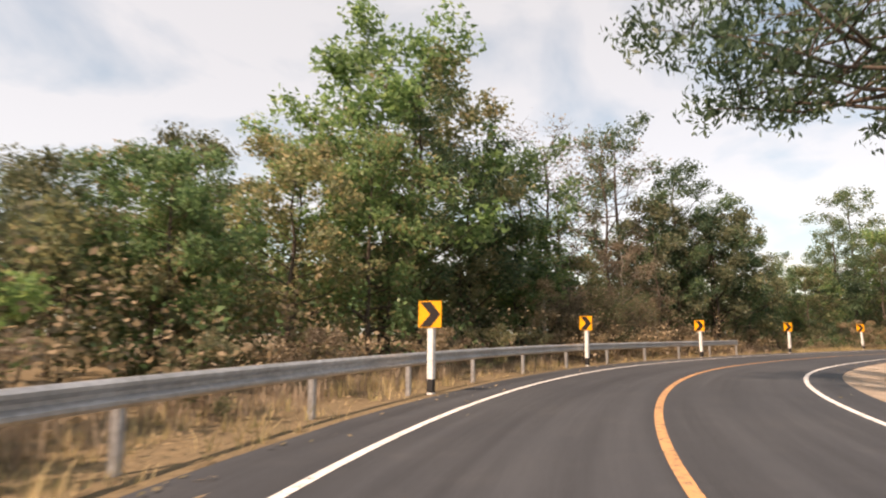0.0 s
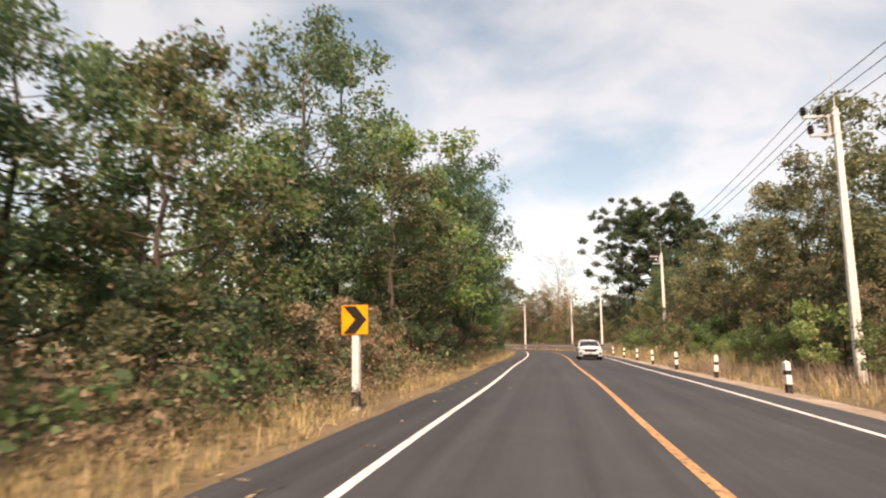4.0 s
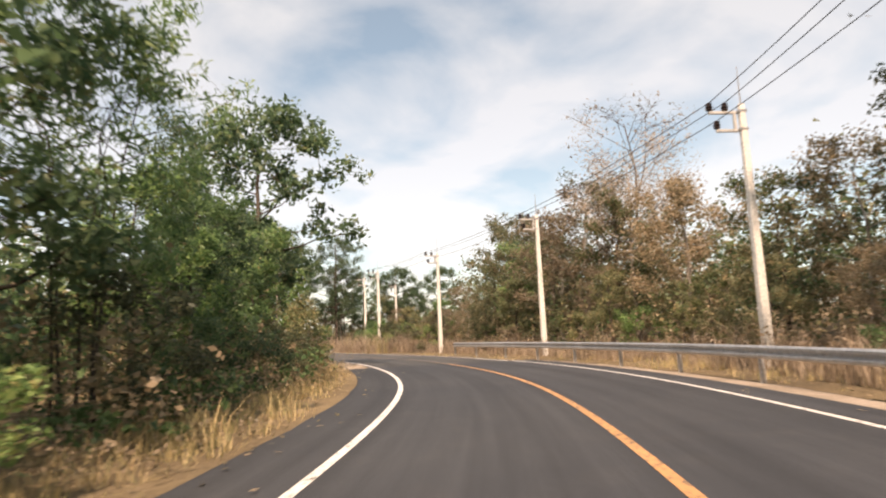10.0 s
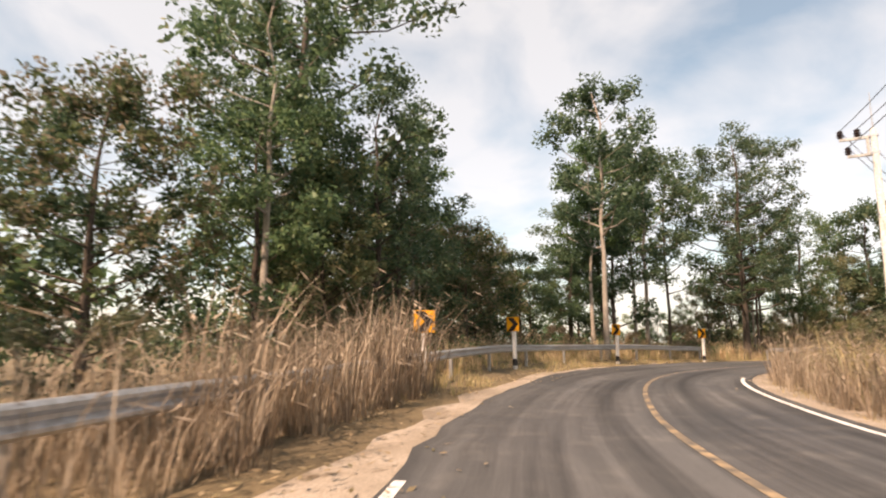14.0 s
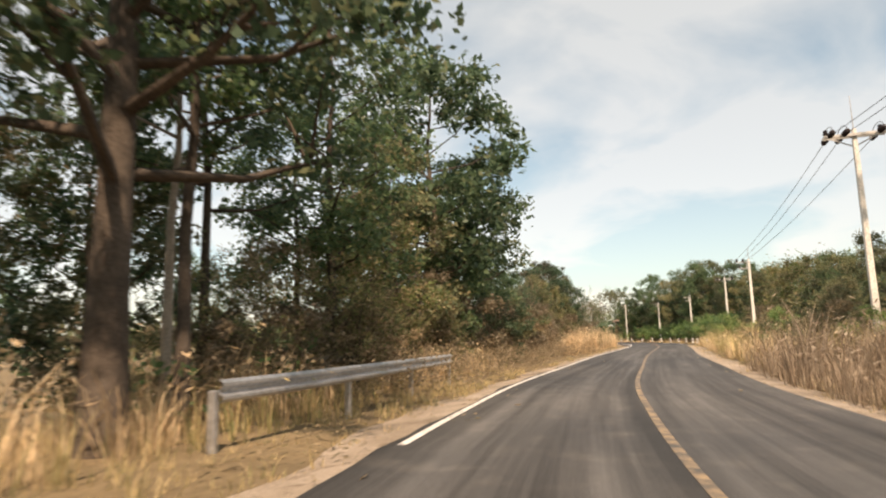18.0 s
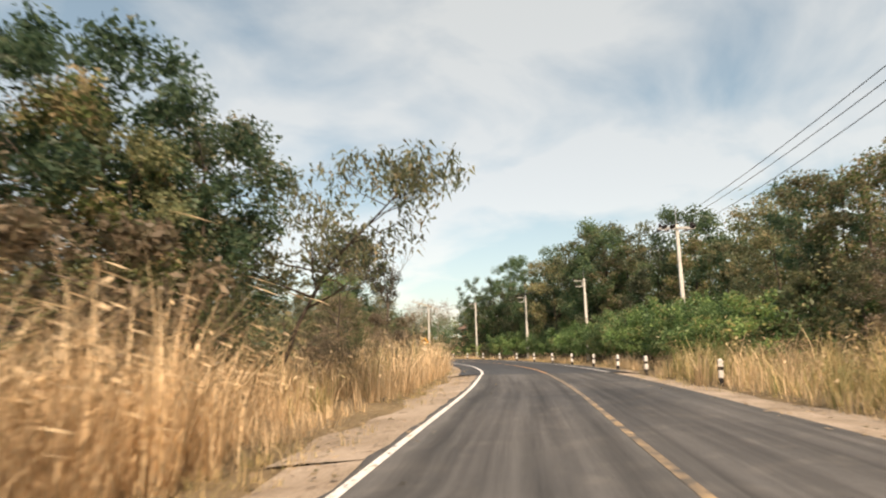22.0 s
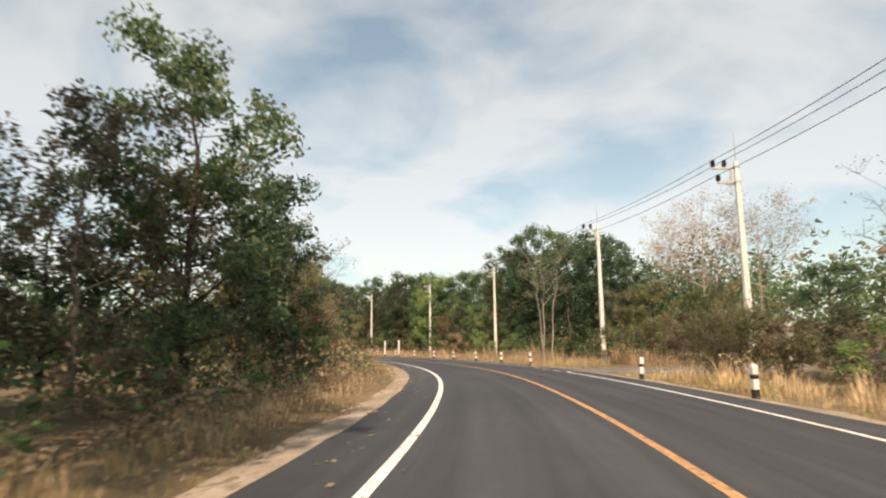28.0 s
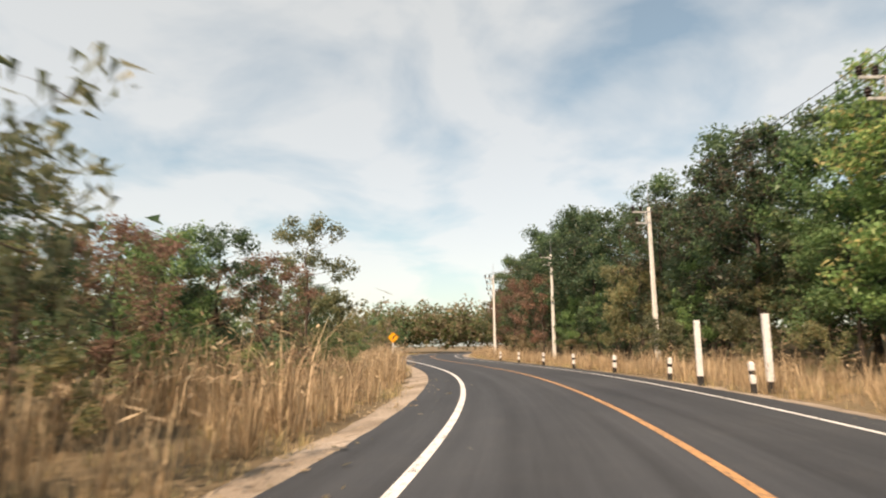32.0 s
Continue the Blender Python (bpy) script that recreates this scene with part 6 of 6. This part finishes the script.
woods("undergrowth", "low brown brush and dead twigs at the road's edge",
      [(246, 290, -4.9, -7.8, 0.5, 1.6, 26000), (56, 166, -5.6, -7.6, 0.4, 1.2, 26000), (350, 440, -5.8, -7.8, 0.4, 1.2, 18000)], 0.075, M_LEAF_BROWN, 19, 4)
woods("undergrowth", "dark green growth filling the forest between the trunks",
      [(-20, 62, -12, -20, 2.2, 5.0, 9000), (62, 170, -11.5, -19, 2.5, 5.5, 13000), (168, 224, -12, -18, 2.5, 5, 8000), (256, 306, -11, -17, 2.2, 4.2, 6000), (340, 480, -12, -19, 2.0, 4.2, 12000), (40, 200, 12, 19, 2.5, 6.0, 15000), (262, 400, 12, 19, 3, 6.5, 14000), (420, 560, 12.5, 20, 3, 6.5, 12000)], 0.26, M_LEAF_DARK, 17, 4)
woods("undergrowth", "olive and brown growth filling the forest between the trunks",
      [(-20, 62, -10.5, -16, 1.8, 4.0, 8000), (62, 170, -10, -15, 2.0, 4.5, 9000), (40, 200, 10, 15, 2.5, 5.0, 15000), (262, 330, 10.5, 15, 2.5, 5.0, 9000), (284, 346, -9.5, -14, 1.6, 3.4, 7000), (344, 400, -9.5, -14, 1.8, 3.6, 6000)], 0.22, M_LEAF_OLIVE, 18, 4)
woods("undergrowth", "green undergrowth below the trees",
      [(56, 166, -6.0, -9, 0.6, 2.0, 10000), (416, 440, 8.5, 20, 1.5, 4, 5000), (206, 262, -7.5, -13, 0.8, 2.2, 6000), (330, 450, -6.6, -10, 0.7, 1.8, 7000), (-20, 170, -8, -14, 1.8, 4.2, 14000), (30, 200, 9.5, 16, 2, 4, 12000), (312, 374, 8, 14, 2.5, 4.5, 10000), (374, 400, 10.8, 14, 2, 3.5, 3000), (250, 312, 12, 18, 2, 4.5, 7000), (420, 540, 11, 17, 2, 4.5, 8000), (370, 540, -9, -15, 1.8, 3.5, 9000)], 0.16, M_LEAF_GREEN, 8, 4)


def grass(name, label, stretches, material, seed):
    """Bent blades in uneven tufts, the tall ones with feathery heads, as one mesh; each stretch: s0, s1, lat0, lat1, height, tufts."""
    r = np.random.RandomState(seed)
    base, tall, ways, lean = [], [], [], []
    for s0, s1, lat0, lat1, height, tufts in stretches:
        for _ in range(tufts):
            s, lat = r.uniform(s0, s1), r.uniform(min(lat0, lat1), max(lat0, lat1))
            patch = noise.noise(Vector((s * 0.17, lat * 0.45, seed))) + 0.5 * noise.noise(Vector((s * 0.6, lat * 0.9, seed + 5)))
            if patch < -0.1 and r.uniform() < 0.65:
                continue
            x, y, _ = on_road(s, lat)
            k = r.randint(9, 16)
            a = r.uniform(0, 2 * np.pi, k)
            d = np.abs(r.normal(0, 0.12, k))
            base.append(np.column_stack([x + d * np.cos(a), y + d * np.sin(a), np.full(k, ground_z(x, y) - 0.03)]))
            ways.append(a + r.normal(0, 0.4, k))
            tall.append(height * (0.78 + 0.8 * patch) * r.uniform(0.45, 1.3) * r.uniform(0.4, 1.1, k))
            lean.append(np.full(k, r.uniform(0.6, 2.1)))
    b, h = np.concatenate(base), np.maximum(0.08, np.concatenate(tall))
    n = len(b)
    a = np.concatenate(ways)
    out = np.column_stack([np.cos(a), np.sin(a), np.zeros(n)])
    side = np.column_stack([-np.sin(a), np.cos(a), np.zeros(n)]) * (0.005 + 0.0035 * h)[:, None]
    bend = h * r.uniform(0.1, 0.6, n) * np.concatenate(lean)
    mid = b + out * (bend * 0.3)[:, None] + np.column_stack([np.zeros((n, 2)), h * 0.6])
    tip = b + out * bend[:, None] + np.column_stack([np.zeros((n, 2)), h])
    blades = np.stack([b - side, b + side, mid + side * 0.9, mid - side * 0.9, tip], 1)
    # a drooping plume on every fourth tall stalk
    pick = np.where((h > 0.75) & (r.uniform(size=n) < 0.25))[0]
    m = len(pick)
    drop = out[pick] * (0.20 + 0.08 * h[pick])[:, None] + np.column_stack([np.zeros((m, 2)), -0.02 - 0.05 * h[pick]])
    wide = side[pick] / np.linalg.norm(side[pick], axis=1)[:, None] * r.uniform(0.018, 0.035, m)[:, None]
    plumes = np.stack([tip[pick] - out[pick] * 0.05, tip[pick] + drop * 0.5 + wide, tip[pick] + drop, tip[pick] + drop * 0.5 - wide], 1)
    v = np.concatenate([blades.reshape(-1, 3), plumes.reshape(-1, 3)])
    idx = np.arange(n)[:, None] * 5
    loops = np.concatenate([np.concatenate([idx + np.array([[0, 1, 2, 3]]), idx + np.array([[3, 2, 4]])], 1).ravel(), 5 * n + np.arange(4 * m)])
    totals = np.concatenate([np.tile([4, 3], n), np.full(m, 4)])
    me = bpy.data.meshes.new(name)
    me.vertices.add(len(v))
    me.vertices.foreach_set("co", v.ravel())
    me.loops.add(len(loops))
    me.loops.foreach_set("vertex_index", loops)
    me.polygons.add(len(totals))
    me.polygons.foreach_set("loop_start", np.concatenate([[0], np.cumsum(totals)[:-1]]))
    me.polygons.foreach_set("loop_total", totals)
    me.materials.append(material)
    me.update()
    me.validate()
    tagged(new(name, me), label, "grass", kind="stuff")


grass("tall_grass", "tall dry golden roadside grass",
      [(-20, 60, -6.3, -8.5, 0.7, 900), (52, 96, 5.4, 8.0, 0.8, 900), (94, 140, 5.8, 9.2, 1.15, 700), (128, 200, 6.2, 9.0, 1.2, 1900), (165, 204, -5.4, -9, 2.1, 1700), (190, 262, 3.9, 10.0, 1.7, 3300)], M_GRASS_DRY, 21)
grass("tall_grass", "tall dry golden roadside grass",
      [(204, 262, -6.4, -9.5, 1.15, 1100), (283, 300, -5.4, -8.5, 1.9, 1300), (300, 352, -5.4, -11.0, 1.65, 2500), (258, 318, 4.7, 10.0, 1.5, 1500), (318, 404, 5.6, 7.2, 0.8, 650), (352, 372, -5.8, -9.0, 1.2, 600)], M_GRASS_DRY, 22)
grass("tall_grass", "tall dry golden roadside grass",
      [(421, 520, 5.3, 9.5, 1.1, 2600), (411.5, 421, 9.2, 11.5, 1.3, 260), (415.5, 421.5, 6.6, 8.6, 0.9, 120), (372, 440, -5.9, -8.0, 0.7, 700), (446, 520, -5.6, -11.0, 1.5, 2000), (520, 580, 5.5, 9, 1.2, 600)], M_GRASS_DRY, 23)
grass("verge_grass", "low half-dry grass on the verge",
      [(50, 165, -5.0, -7.0, 0.5, 1300), (-20, 165, -4.9, -7.6, 0.4, 2000), (40, 165, 5.3, 8.0, 0.4, 1500), (200, 262, -4.5, -6.4, 0.34, 600), (205, 330, -4.1, -5.6, 0.28, 1000), (322, 470, -4.9, -6.0, 0.22, 1100), (166, 320, 3.6, 5.2, 0.25, 1000), (330, 560, -5.2, -7.6, 0.4, 2000), (300, 405, 4.9, 8.0, 0.35, 1100), (414.5, 560, 4.9, 8.0, 0.35, 1450), (394, 404, 5.4, 9.0, 0.45, 420), (404, 407.4, 5.0, 6.2, 0.3, 60), (416, 421, 6.0, 9, 0.5, 160)], M_GRASS_MIXED, 24)
grass("tall_grass", "tall half-green roadside grass",
      [(258, 318, 4.9, 10.0, 1.6, 1300), (190, 240, 5.0, 10.0, 1.5, 900), (300, 350, -6.0, -10.5, 1.5, 600), (206, 262, -6.0, -9.0, 0.9, 500), (84, 140, 5.6, 9.2, 1.0, 1200)], M_GRASS_MIXED, 25)


# ---- dry leaves blown along the road's edges ----
def litter(name, label, stretches, material, seed):
    r = np.random.RandomState(seed)
    out = []
    for s0, s1, lat0, lat1, count in stretches:
        for _ in range(count):
            s = r.uniform(s0, s1)
            lat = lat0 + (lat1 - lat0) * abs(r.normal(0, 0.45))
            if noise.noise(Vector((s * 0.25, lat, seed))) < -0.12:
                continue
            x, y, _ = on_road(s, lat)
            out.append((x, y, max(0.008, -0.012 - 0.07 * max(0, abs(lat) - 4.4)) + float(bank(s, lat)) + r.uniform(0.005, 0.03)))
    c = np.array(out)
    n = len(c)
    a = r.uniform(0, 2 * np.pi, n)
    along = np.column_stack([np.cos(a), np.sin(a), r.uniform(-0.3, 0.3, n)]) * r.uniform(0.03, 0.085, n)[:, None]
    across = np.column_stack([-np.sin(a), np.cos(a), r.uniform(-0.4, 0.4, n)]) * r.uniform(0.015, 0.04, n)[:, None]
    verts = np.stack([c - along, c + across, c + along, c - across], 1).reshape(-1, 3)
    me = mesh_of(name, verts.tolist(), [(4 * k, 4 * k + 1, 4 * k + 2, 4 * k + 3) for k in range(n)], [material])
    tagged(new(name, me), label, "leaf litter", kind="stuff")


litter("leaf_litter", "dry brown leaves scattered along the road edges",
       [(-10, 164, -6.4, -4.0, 5000), (164, 320, -5.4, -3.3, 6000), (320, 470, -6.2, -3.9, 5000), (164, 320, 5.0, 3.0, 4000), (0, 164, 6.0, 3.9, 3000), (320, 470, 6.0, 3.9, 3000)], M_LEAF_BROWN, 41)
